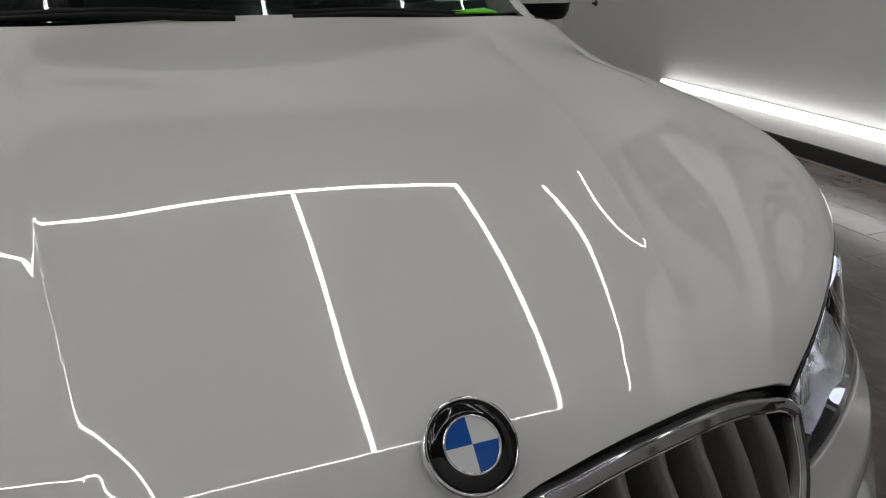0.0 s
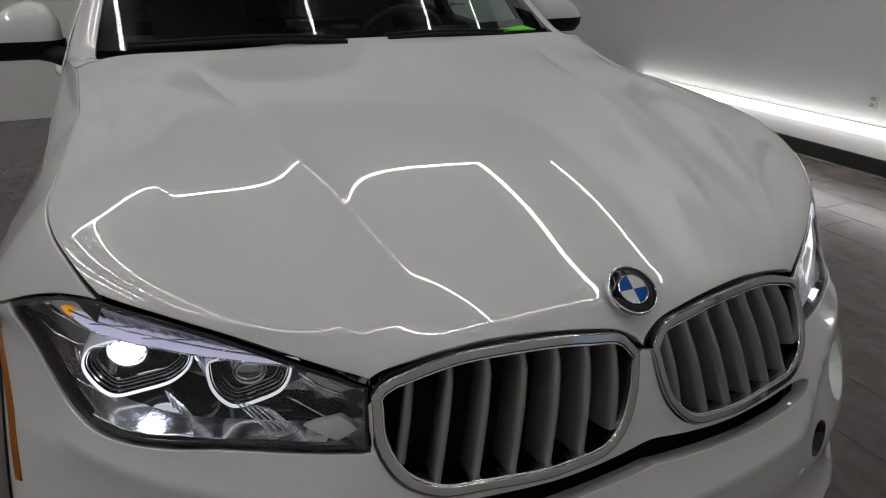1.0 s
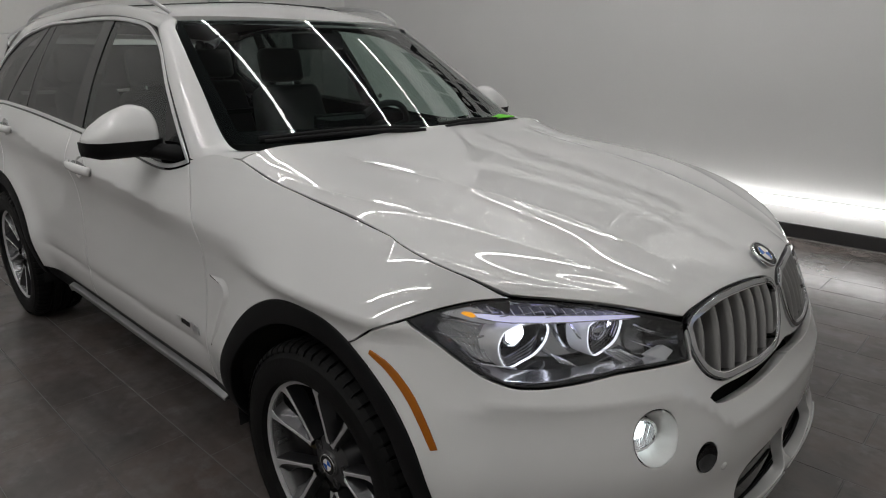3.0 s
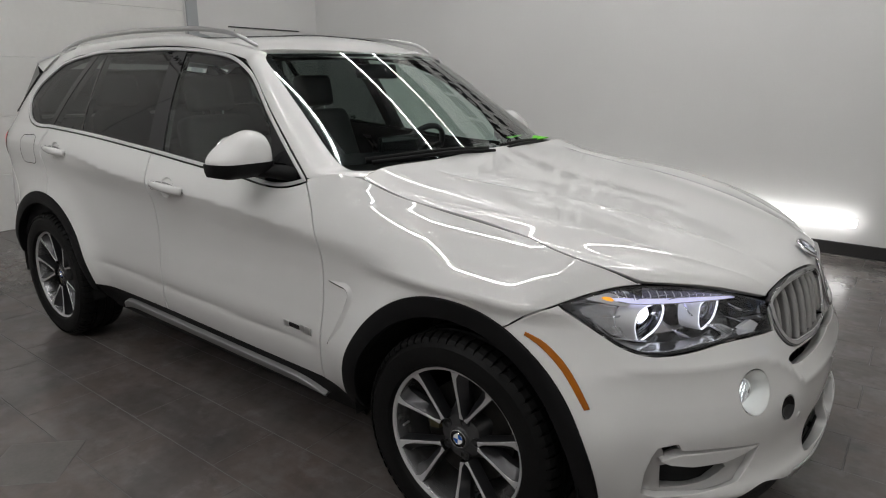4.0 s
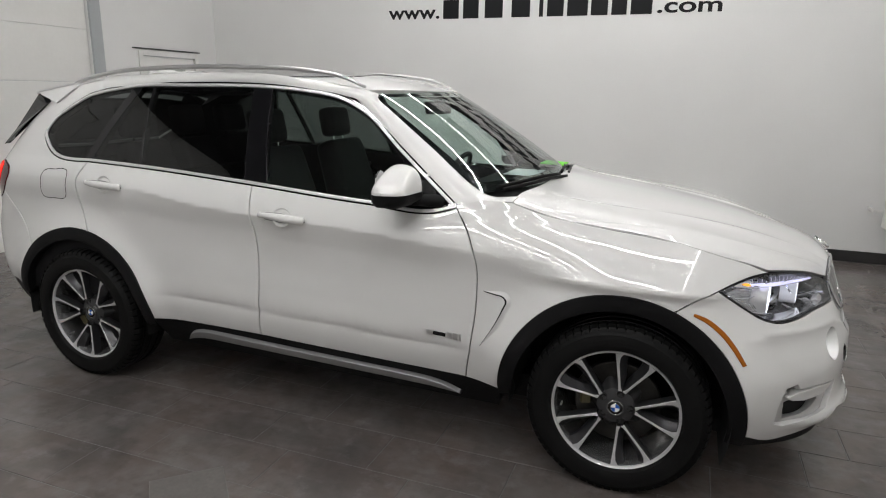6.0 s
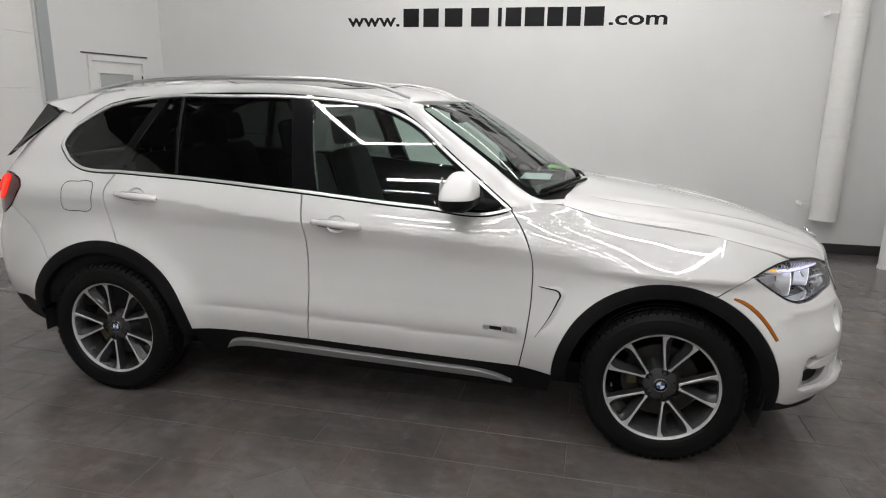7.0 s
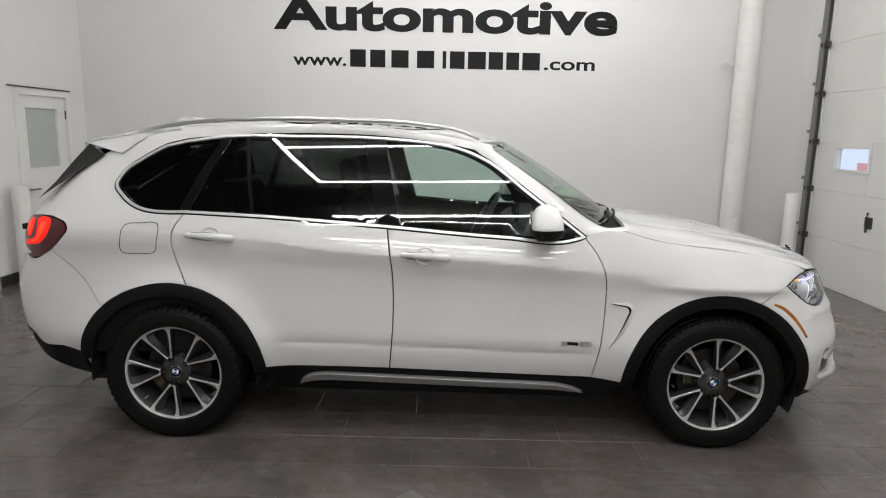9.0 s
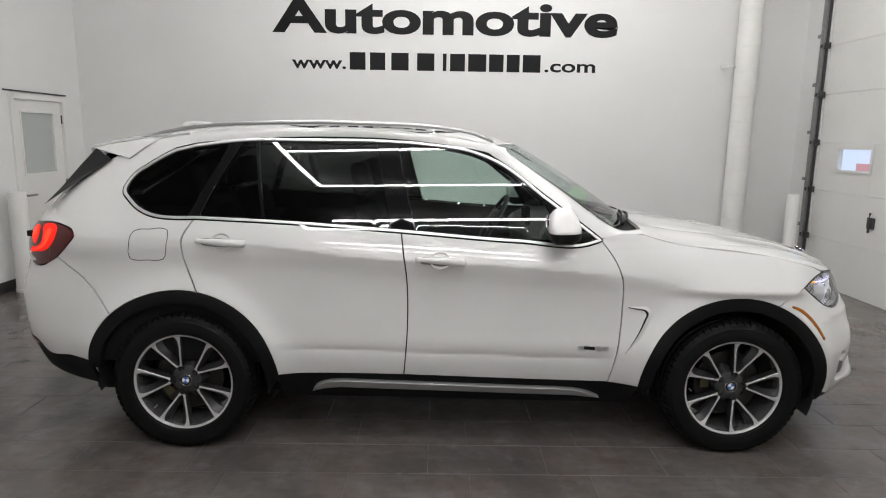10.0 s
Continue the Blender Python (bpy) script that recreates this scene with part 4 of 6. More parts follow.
# front bumper with its openings
FOG_C, FOG_R = (.922, .664), .060
VENT = dense(np.array([(.548, .391), (.562, .459), (.582, .508), (.599, .536), (.652, .546), (.664, .523), (.79, .521), (.945, .505), (.930, .474), (.904, .446), (.853, .413), (.758, .403), (.585, .377)]), .014)
VENT_HOLE = dense(np.array([(.606, .470), (.597, .388), (.66, .399), (.758, .417), (.80, .430), (.834, .445), (.82, .462), (.718, .466), (.632, .474)]), .012)
VENT_SLOT = np.array([(.612, .528), (.668, .538), (.674, .505), (.622, .488)])
EYE = (1.078, .588)
BUMPER = join(SEAM_F, HL_BOT[::-1], GR_BOT[::-1], [(U_FRONT, .895)], [(U_FRONT, .752)], curve([(U_FRONT, .752), (1.44, .742), (1.35, .733), (1.22, .730), (1.13, .727), (1.092, .722)]),
              curve([(1.092, .722), (1.112, .708), (1.14, .702), (1.235, .701), (1.352, .705), (1.44, .711), (U_FRONT, .716)]), [(U_FRONT, .318)],
              curve([(U_FRONT, .318), (1.3, .335), (1.08, .365), (.95, .384), (.85, .360), (.756, .325), (.646, .302), (.548, .297), (.487, .319), (.451, .337)]), round_u(ARCH_F, AR, -3, ang(ARCH_F, (.186, .832)), 36))
INTAKE = curve([(1.23, .402), (1.29, .396), (1.40, .386), (1.49, .384), (1.49, .50), (1.40, .502), (1.31, .496), (1.25, .470)], .03, True)
skin("front_bumper", body, [BUMPER, arc(*FOG_C, FOG_R, 0, 350, 36), VENT, arc(*EYE, .034, 0, 348, 30), INTAKE], PAINT, car, centre=U_FRONT, whole=True, step=.018, depth=.032)
skin("bumper_backing", inset(.11), [join([(.42, .30), (.42, .70), (U_FRONT - .02, .80), (U_FRONT - .02, .28)])], DARK, car, step=.06, depth=.003)
skin("front_lip", inset(.018), [join(curve([(.445, .345), (.487, .325), (.548, .303), (.646, .308), (.756, .331), (.85, .366), (.95, .390), (1.08, .371), (1.3, .341), (U_FRONT, .325)]), [(U_FRONT, .215)], curve([(U_FRONT, .215), (1.2, .22), (.8, .228), (.43, .222)]))], CLADDING, car, centre=U_FRONT, whole=True, step=.05)
# dark shell behind the gaps
skin("inner_shell", inset(.015), [join(curve([(.44, .90), (.2, 1.02), (-.2, 1.07), (-.6, 1.12), (-1.8, 1.15), (-2.8, 1.21), (-3.4, 1.18), (-3.5, 1.0)]), [(-3.42, .84)], arc(*ARCH_R, AR + .012, 112, 8, 40), [(-2.0, .42), (-.6, .40)], round_u(ARCH_F, AR + .012, 175, 62, 40), [(.40, .88)])],
     DARK, car, step=.07, depth=.002)

# sills, silver strips and arch mouldings
skin("sill_cladding", inset(.006), [join(curve([(-.497, .352), (-.664, .376), (-1.2, .390), (-1.766, .408), (-2.432, .410)]), [(-2.436, .25)], curve([(-2.436, .25), (-1.4, .235), (-.52, .22)]))], CLADDING, car, step=.05, depth=.08)
skin("sill_strip", body, [join(curve([(-2.265, .305), (-2.235, .345), (-2.185, .368), (-2.10, .378)], .02), [(-.93, .340)], curve([(-.93, .340), (-.84, .332), (-.76, .312), (-.69, .278)], .02), [(-.85, .296)], [(-2.10, .334)], curve([(-2.10, .334), (-2.19, .326), (-2.265, .305)], .02))],
     SILL_SILVER, car, "matt silver trim strip", step=.03, off=.018, depth=.03, edge=.005)
for c, a0, a1, r in ((ARCH_F, -9, 184, AR), (ARCH_R, 1, 170, AR + .003)):
    skin("arch_moulding", body, [join(round_u(c, r - .002, a0, a1, 60), round_u(c, r - .064, a1, a0, 54))] if c is ARCH_F else [join(arc(*c, r - .002, a0, a1, 60), arc(*c, r - .064, a1, a0, 54))], CLADDING, car, "black plastic wheel arch moulding", step=.03, off=.004, depth=.05, gap=.0005, edge=.004)
skin("rear_valance", inset(.006), [join(arc(*ARCH_R, AR - .01, 150, 184, 16), [(-3.40, .31)], curve([(-3.40, .31), (-3.6, .33), (-3.9, .37), (-4.3, .38), (U_REAR, .38)]), [(U_REAR, .592)], curve([(U_REAR, .592), (-4.1, .567), (-3.95, .542), (-3.785, .532), (-3.735, .490), (-3.55, .489)]), [(-3.40, .482)])],
     CLADDING, car, centre=U_REAR, whole=True, step=.05)
skin("rear_reflector", body, [curve([(-3.96, .538), (-3.86, .536), (-3.775, .532), (-3.755, .518), (-3.86, .514), (-3.95, .520)], .02, True)], RED_LENS, car, "slim red reflector", step=.03, off=.003)
bm = box((-3.55, -.62, .21), (.58, .62, .27))
part("underbody", bm, DARK, car)
for c in (ARCH_F, ARCH_R):
    bm = bmesh.new()
    pts = arc(*c, .447, -20 if c is ARCH_F else -8, 187, 40)
    prev = None
    for x, z in pts:
        ring = [bm.verts.new((x, y, z)) for y in (-.915, -.50)]
        if prev:
            bm.faces.new((prev[0], ring[0], ring[1], prev[1]))
        prev = ring
    bm.verts.ensure_lookup_table()
    disc = [bm.verts.new((x, -.50, z)) for x, z in pts]
    bm.faces.new(disc)
    part_pair("wheel_well", bm, DARK, car)

# fuel flap, gill, side markers, badges
GAS = curve([(-3.187, 1.045), (-3.185, 1.10), (-3.178, 1.155), (-3.168, 1.172), (-3.150, 1.180), (-3.08, 1.185), (-3.0, 1.188), (-2.983, 1.182), (-2.977, 1.165), (-2.985, 1.10), (-2.995, 1.045), (-3.003, 1.030), (-3.02, 1.024), (-3.09, 1.022), (-3.16, 1.022), (-3.179, 1.028)], .012, True)
skin("fuel_flap_gap", body, [GAS, offset(GAS, .0034)], DARK, quarters[0], pair=False, step=.02, off=.0006, gap=0, depth=.001, edge=.0002, label="fine dark line round the fuel flap")
skin("fuel_flap", body, [GAS], PAINT, quarters[0], pair=False, step=.02, off=.001, gap=.007, depth=.002, edge=.001)
G_OUT = curve([(-.588, .804), (-.53, .797), (-.492, .790), (-.478, .772), (-.490, .735), (-.520, .67), (-.590, .556)], .012)
G_IN = curve([(-.592, .5535), (-.527, .667), (-.499, .734), (-.488, .768), (-.498, .783), (-.535, .791), (-.5885, .8005)], .012)
skin("side_gill", body, [join(G_OUT, G_IN)], DARK, car, "curved black slot behind the front wheel", step=.012, off=.0012, gap=0, depth=.004, edge=.001)
gk = np.linspace(0, 1, len(G_OUT))
swell = np.minimum(1, np.minimum(gk * 4, (1 - gk) * 3))
away = np.gradient(G_OUT, axis=0)
away = np.stack([-away[:, 1], away[:, 0]], -1) / np.hypot(*away.T)[:, None]
bm = bmesh.new()
rows = []
for w, h in ((.022, -.001), (.015, .0012), (.008, .0050), (.003, .0088), (.001, .0098), (0, .0088), (0, 0)):
    q = G_OUT + away * (w * swell)[:, None]
    q3 = body(q[:, 0], q[:, 1]) + normals_of(body, q) * (h * swell)[:, None]
    rows.append([bm.verts.new(v) for v in q3])
for a, b in zip(rows, rows[1:]):
    for k in range(len(G_OUT) - 1):
        bm.faces.new((a[k], a[k + 1], b[k + 1], b[k]))
part_pair("gill_lip", bm, PAINT, car, "raised white lip in front of the slot", 50)
MARK = join(curve([(.277, .831), (.323, .817), (.381, .769), (.416, .709), (.437, .651)]), curve([(.4255, .6487), (.404, .702), (.368, .760), (.314, .807), (.274, .8245)]))
skin("side_marker", body, [MARK], AMBER, car, "long curved amber side marker", step=.012, off=.004, gap=.0005, depth=.006, edge=.003)
for k, (u0, u1, z0, z1, m) in enumerate(((-.843, -.815, .570, .592, SATIN), (-.811, -.752, .572, .588, GLOSS_BLACK), (-.745, -.722, .566, .594, SATIN), (-.716, -.694, .565, .593, SATIN), (-.688, -.680, .564, .592, SATIN))):
    skin("badge_bar", body, [np.array([(u0, z0 + .003), (u1, z0), (u1, z1), (u0, z1 + .003)])], m, front_doors, step=.02, off=.003, gap=0, depth=.003, edge=.0008)


# windows
PIL = join(BELT_F, BELT_R, WIN_REAR, WIN_TOP)
G_FRONT = join(curve([(-.925, 1.156), (-1.16, 1.160), (-1.705, 1.197)]), curve([(-1.705, 1.197), (-1.765, 1.42), (-1.812, 1.632)]), curve([(-1.812, 1.632), (-1.646, 1.618), (-1.41, 1.580), (-1.295, 1.532), (-1.06, 1.36)]), [(-1.03, 1.335), (-.925, 1.156)])
G_REAR = join(curve([(-1.845, 1.207), (-2.2, 1.230), (-2.490, 1.246)]), curve([(-2.490, 1.246), (-2.53, 1.44), (-2.562, 1.630)]), curve([(-2.562, 1.630), (-2.3, 1.634), (-1.935, 1.634)]), curve([(-1.935, 1.634), (-1.89, 1.42), (-1.845, 1.207)]))
G_FIX = join(curve([(-2.515, 1.247), (-2.825, 1.258)]), curve([(-2.825, 1.258), (-2.75, 1.43), (-2.655, 1.626)]), curve([(-2.655, 1.626), (-2.588, 1.629)]), curve([(-2.588, 1.629), (-2.555, 1.44), (-2.515, 1.247)]))
G_QTR = join(curve([(-2.890, 1.258), (-2.96, 1.256), (-3.105, 1.277), (-3.21, 1.330), (-3.292, 1.388), (-3.275, 1.435), (-3.19, 1.488), (-3.055, 1.547), (-2.90, 1.592), (-2.725, 1.618)]), curve([(-2.725, 1.618), (-2.81, 1.44), (-2.890, 1.258)]))
skin("window_surround", body, [PIL, G_FRONT, G_REAR, G_FIX, G_QTR], GLOSS_BLACK, car, "gloss black pillar covers and window seals", step=.05, off=-.004, gap=.006, depth=.03)
skin("window", inset(.008), [G_FRONT], WINDOW, front_doors, "clear door glass", step=.05, gap=-.008, depth=.004)
skin("window", inset(.006), [G_REAR], TINTED, rear_doors, "dark tinted door glass", step=.05, gap=-.008, depth=.004)
skin("window", inset(.006), [G_FIX], TINTED, rear_doors, "dark tinted fixed glass", step=.05, gap=-.008, depth=.004)
skin("quarter_window", inset(.006), [G_QTR], TINTED, car, "dark tinted quarter glass", step=.05, gap=-.008, depth=.004)
# chrome line round the windows
skin("window_chrome", body, [offset(PIL, -.002), offset(PIL, .008)], TRIM_METAL, car, "bright metal line round the side windows", step=.03, off=.004, gap=.0005, depth=.008, edge=.003)
skin("window_rubber", body, [offset(PIL, -.010), offset(PIL, -.003)], GLOSS_BLACK, car, step=.03, off=.001, gap=.0, depth=.006, edge=.001)

# pillar and roof-side rails of the body
K = np.arange(8.)
S_LOW = body(np.array([-.500, -.736, -1.033, -1.274, -1.398, -1.9, -2.45, -2.935]), np.array([1.1815, 1.160, 1.381, 1.556, 1.606, 1.660, 1.658, 1.618]))
S_LOW[0] += [0, 0, .002]
S_TOP = np.array([(-.490, -.735, 1.196), (-.655, -.752, 1.208), (-.925, -.694, 1.392), (-1.20, -.628, 1.578), (-1.290, -.602, 1.632), (-1.88, -.59, 1.707), (-2.45, -.585, 1.705), (-2.95, -.595, 1.682)])


def roof_side(s, t):
    k = s * 7
    lo = np.stack([np.where(k < 1, np.interp(k, K, S_LOW[:, i]), spline(K[1:], S_LOW[1:, i], np.maximum(k, 1))) for i in range(3)], -1)
    foot = body(np.array([-.736, -.68, -.62, -.56, -.50]), np.array([1.160, 1.166, 1.174, 1.179, 1.181]))
    for i in range(3):
        lo[:, i] = np.where(k < 1, np.interp(k, [0, .25, .5, .75, 1], foot[::-1, i]), lo[:, i])
    hi = np.stack([spline(K, S_TOP[:, i], k) for i in range(3)], -1)
    p = lo + (hi - lo) * t[:, None]
    bulge = 4 * t * (1 - t) * np.interp(k, [0, 1, 3, 4, 7], [.004, .022, .022, .012, .010])
    p[:, 1] -= bulge * .7
    p[:, 2] += bulge * .6
    return p


sheet("roof_side", roof_side, 110, 9, PAINT, car, pair=True, thick=.01, flip=True)


def side_lining(s, t):
    return roof_side(.15 + s * .84, t) + np.array([-.004, .028, -.012])


sheet("pillar_lining", side_lining, 60, 6, DASH, car, "black pillar lining", pair=True, flip=True)


def roof_z(x, y):
    c = spline([-3.62, -3.45, -3.2, -2.8, -2.2, -1.7, -1.3, -1.10], [1.610, 1.650, 1.692, 1.727, 1.746, 1.733, 1.688, 1.628], x)
    return c - .052 * (np.abs(y) / .59) ** 2.4


def roof_top(s, t):
    y = -.600 * t
    x0 = -1.112 - .178 * t ** 2
    x = x0 + (-3.58 + .10 * t ** 2 - x0) * s
    y = y * np.interp(x, [-3.6, -3.3, -2.9, -1.3], [1.06, 1.03, .995, 1.0])
    return np.stack([x, y, roof_z(x, y)], -1)


sheet("roof", roof_top, 60, 24, PAINT, car, whole=True, thick=.03)


def spoiler_side(s, t):
    top = roof_top(.735 + .262 * s, np.ones_like(s))
    u = -2.94 - .455 * s
    low = body(u, np.interp(s, [0, .55, .8, 1], [1.664, 1.636, 1.585, 1.530]))
    return top + (low - top) * t[:, None]


sheet("roof_spoiler", spoiler_side, 40, 6, PAINT, car, "white side of the roof spoiler", pair=True, flip=True, thick=.01)
skin("sunroof", lambda u, v: np.stack([u, v, roof_z(u, v)], -1), [curve([(-1.50, -.40), (-1.54, -.44), (-2.40, -.44), (-2.44, -.40), (-2.44, 0), (-2.44, .40), (-2.40, .44), (-1.54, .44), (-1.50, .40), (-1.50, 0)], .05, True)], SUNROOF, car, "dark glass sunroof", step=.04, off=.005, gap=0, depth=.010, pair=False)
bm = bmesh.new()
bm2 = curve([(-1.30, -.600, 1.648), (-1.40, -.612, 1.690), (-1.60, -.612, 1.722), (-2.0, -.605, 1.738), (-2.5, -.600, 1.734), (-2.9, -.598, 1.706), (-3.10, -.595, 1.672), (-3.20, -.592, 1.645)], .04)
add_tube(bm, bm2, [.006 + .006 * math.sin(math.pi * min(1, max(0, i / (len(bm2) - 1)))) ** .4 for i in range(len(bm2))], 10, flat=1.1)
part_pair("roof_rail", bm, SATIN, car, "satin silver roof rail", True)
bm = bmesh.new()
add_tube(bm, [(-3.00, 0, 1.705), (-3.08, 0, 1.722), (-3.15, 0, 1.735), (-3.20, 0, 1.730), (-3.23, 0, 1.690)], [.03, .024, .014, .012, .02], 10, flat=1.2, up=(0, 1, 0))
part("roof_aerial", bm, PAINT, car, "white fin aerial", True)


# windscreen
def screen(s, t):
    """s from the bottom to the top, t from the middle to the right edge."""
    yb, yt = -.750 * t, -.612 * t
    bot = np.stack([-.435 - .215 * t ** 2, yb, 1.205 + .002 * t ** 2], -1)
    top = np.stack([-1.105 - .165 * t ** 2, yt, 1.628 - .012 * t ** 2], -1)
    p = bot + (top - bot) * s[:, None]
    b = 4 * s * (1 - s) * .013 * (1 - .7 * t ** 4)
    p[:, 0] += b * .6
    p[:, 2] += b * .8
    p[:, 1] -= .004 * 4 * s * (1 - s) * t
    return p


sheet("windscreen", screen, 30, 24, SCREEN, car, "clear windscreen", whole=True)


for nm, f in (("screen_border", lambda s, t: screen(s, .945 + .055 * t) - np.array([.002, 0, .003])),
              ("screen_border", lambda s, t: screen(.965 + .035 * s, t) - np.array([.002, 0, .003])),
              ("screen_border", lambda s, t: screen(.0 + .085 * s, t) - np.array([.002, 0, .003]))):
    sheet(nm, f, 20, 12, GLOSS_BLACK, car, pair=True)
bm = bmesh.new()
cow = [(-.42, 0), (-.44, -.3), (-.52, -.55), (-.62, -.765)]
cl = curve(cow, .05)
prev = None
for x, y in cl:
    ring = [bm.verts.new(v) for v in ((x + .10, y, 1.185 - .03 * (y / .7) ** 2), (x + .03, y, 1.180), (x - .03, y, 1.198 - .018 * (y / .7) ** 2), (x - .10, y, 1.22))]
    if prev:
        for a in range(3):
            bm.faces.new((prev[a], prev[a + 1], ring[a + 1], ring[a]))
    prev = ring
part_pair("cowl", bm, CLADDING, car, "black cowl below the windscreen", True)
for line in (((-.08, -.425, 1.214), (-.30, -.470, 1.224), (-.50, -.530, 1.218), (-.66, -.600, 1.208)), ((.62, -.540, 1.190), (.45, -.500, 1.204), (.25, -.465, 1.216), (.05, -.440, 1.214))):
    wiper = empty("wiper", car)
    bm = bmesh.new()
    add_tube(bm, curve([(x + .022, y, z + .004) for y, x, z in line], .04), .007, 6, flat=1.3)
    part("wiper_arm", bm, CLADDING, wiper, "", True)
    bm = bmesh.new()
    add_tube(bm, curve([(x - .012, y, z + .010) for y, x, z in line], .05), .0055, 6, flat=2.0)
    part("wiper_blade", bm, CLADDING, wiper, "", True)

# hood
def hood(u, v):
    """u across, v along."""
    u, v = np.asarray(u, float), np.asarray(v, float)
    return np.stack([v, u, hood_z(v, u)], -1)


def plan(line):
    q = body(*np.asarray(line).T)
    return q[:, [1, 0]]


HOOD_REAR = curve([(0, -.44), (-.30, -.455), (-.55, -.478), (-.72, -.498), (-.797, -.500)])
hx = np.arange(-.40, .83, .011)
CREASES = np.concatenate([np.stack([-spline(CREASE_X, ys, hx) + d, hx], -1) for ys in (CREASE_IN, CREASE_OUT) for d in (-.014, -.008, -.004, 0, .004, .008, .014)])
skin("hood", hood, [join(HOOD_REAR, plan(FENDER_TOP), plan(HL_IN), plan(curve(GRILLE_TOP)), [(0, .853)])], PAINT, car, centre=0., whole=True, step=.010, out=-1, depth=.02, gap=.0038, lines=CREASES)


ft = np.array(FENDER_TOP)
skin("hood_seal", inset(.005), [join(ft, (ft - [0, .03])[::-1])], DARK, car, "black seal under the hood's edge", step=.03, gap=0, depth=.002)


# badges
def roundel(name, m, r, parent):
    """A round badge: black ring, quarters in blue and white, bright rim. m: its place, z outwards."""
    bm = add_lathe(bmesh.new(), [(r, -.004), (r, .004), (r * .96, .006), (r * .93, .005)], 40, m)
    rim = part(name, bm, CHROME, parent, "bright rim of a round badge", True)
    bm = add_lathe(bmesh.new(), [(r * .94, .002), (r * .94, .0045), (r * .62, .0055), (r * .58, .0055)], 40, m)
    part("ring", bm, GLOSS_BLACK, rim, "black ring", True)
    bm = add_lathe(bmesh.new(), [(r * .60, .003), (r * .60, .0065), (r * .56, .0065), (r * .56, .003)], 36, m)
    part("inner_rim", bm, CHROME, rim, "", True)
    for q in range(4):
        bm = bmesh.new()
        vs = [bm.verts.new(m @ Vector((0, 0, .0062)))]
        for i in range(9):
            a = math.pi / 2 * (q + i / 8)
            vs.append(bm.verts.new(m @ Vector((r * .565 * math.cos(a), r * .565 * math.sin(a), .0058))))
        f = bm.faces.new(vs)
        part("quarter", bm, BLUE if q % 2 else WHITE_ENAMEL, rim, "blue enamel" if q % 2 else "white enamel")
    return rim


def facing(place, n, up=(0, 0, 1)):
    n = Vector(n).normalized()
    x = Vector(up).cross(n).normalized()
    y = n.cross(x)
    return Matrix.Translation(place) @ Matrix((x, y, n)).transposed().to_4x4()


nb = Vector(-normals_of(hood, np.array([(0., .808)]))[0])
roundel("hood_badge", facing((.811, 0, .972), nb, (-.7, 0, .7)), .041, car)

# grilles
GRILLE = join(GR_TOP, GR_BOT)
GRILLE_IN = offset(GRILLE, .0145)
grille = skin("grille", body, [offset(GRILLE, .0035), offset(GRILLE, .0105)], DARK_CHROME, car, "smoked chrome kidney-shaped grille surround", step=.012, off=.010, gap=0, depth=.034, edge=.004)
skin("grille_lip", body, [offset(GRILLE, .0130), offset(GRILLE, .0152)], CHROME, grille, "thin bright inner lip", step=.012, off=.006, gap=0, depth=.012, edge=.001)
skin("grille_recess", inset(.085), [offset(GRILLE, -.004)], DARK, grille, step=.05, gap=0, depth=.002)
skin("grille_wall", inset(.012), [offset(GRILLE, -.002), offset(GRILLE, .008)], GLOSS_BLACK, grille, step=.02, gap=0, depth=.075)
gi = np.array(GRILLE_IN)
for k in range(7):
    f = (k + .5) / 7
    uu = gi[:, 0].min() + .008 + f * (gi[:, 0].max() - gi[:, 0].min() - .016)
    zs = []
    for a, b in zip(gi, np.roll(gi, -1, 0)):
        if (a[0] - uu) * (b[0] - uu) <= 0 and a[0] != b[0]:
            zs.append(a[1] + (b[1] - a[1]) * (uu - a[0]) / (b[0] - a[0]))
    if len(zs) < 2:
        continue
    zz = np.linspace(min(zs) - .002, max(zs) + .002, 14)
    un = np.full(14, uu)
    n = normals_of(body, np.stack([un, zz], -1))
    p = body(un, zz)
    w = np.cross(n, np.array([0, 0, 1.]))
    w /= np.linalg.norm(w, axis=1)[:, None]
    bow = .006 * np.sin(np.linspace(0, math.pi, 14))[:, None]
    bm = bmesh.new()
    rows = []
    for i in range(14):
        c = p[i] + n[i] * (bow[i] - .004)
        rows.append([bm.verts.new(c + w[i] * a - n[i] * b) for a, b in ((-.0070, .080), (-.0075, .016), (-.0046, .002), (0, 0), (.0046, .002), (.0075, .016), (.0070, .080))])
    for a, b in zip(rows, rows[1:]):
        for i in range(6):
            bm.faces.new((a[i], a[i + 1], b[i + 1], b[i]))
    part_pair("slat", bm, SLAT, grille, "", True)

# headlights
HL = join(HL_OUT, HL_IN, HL_BOT)
lights = skin("headlight", inset(.003), [HL, offset(HL, .009)], GLOSS_BLACK, car, "headlight with black seal, lamp lit", step=.02, gap=.003, depth=.02)
skin("lens", body, [HL], LENS, lights, "clear lens", step=.03, gap=.006, depth=.006)
skin("housing", inset(.135), [offset(HL, -.004)], DARK_CHROME, lights, "black housing", step=.04, gap=0, depth=.002)
bm = bmesh.new()
lo, li = offset(HL, .006), offset(HL, .012)
a, b = inset(.010)(lo[:, 0], lo[:, 1]), inset(.13)(li[:, 0], li[:, 1])
va, vb = [bm.verts.new(q) for q in a], [bm.verts.new(q) for q in b]
for i in range(len(va)):
    j = (i + 1) % len(va)
    bm.faces.new((va[i], va[j], vb[j], vb[i]))
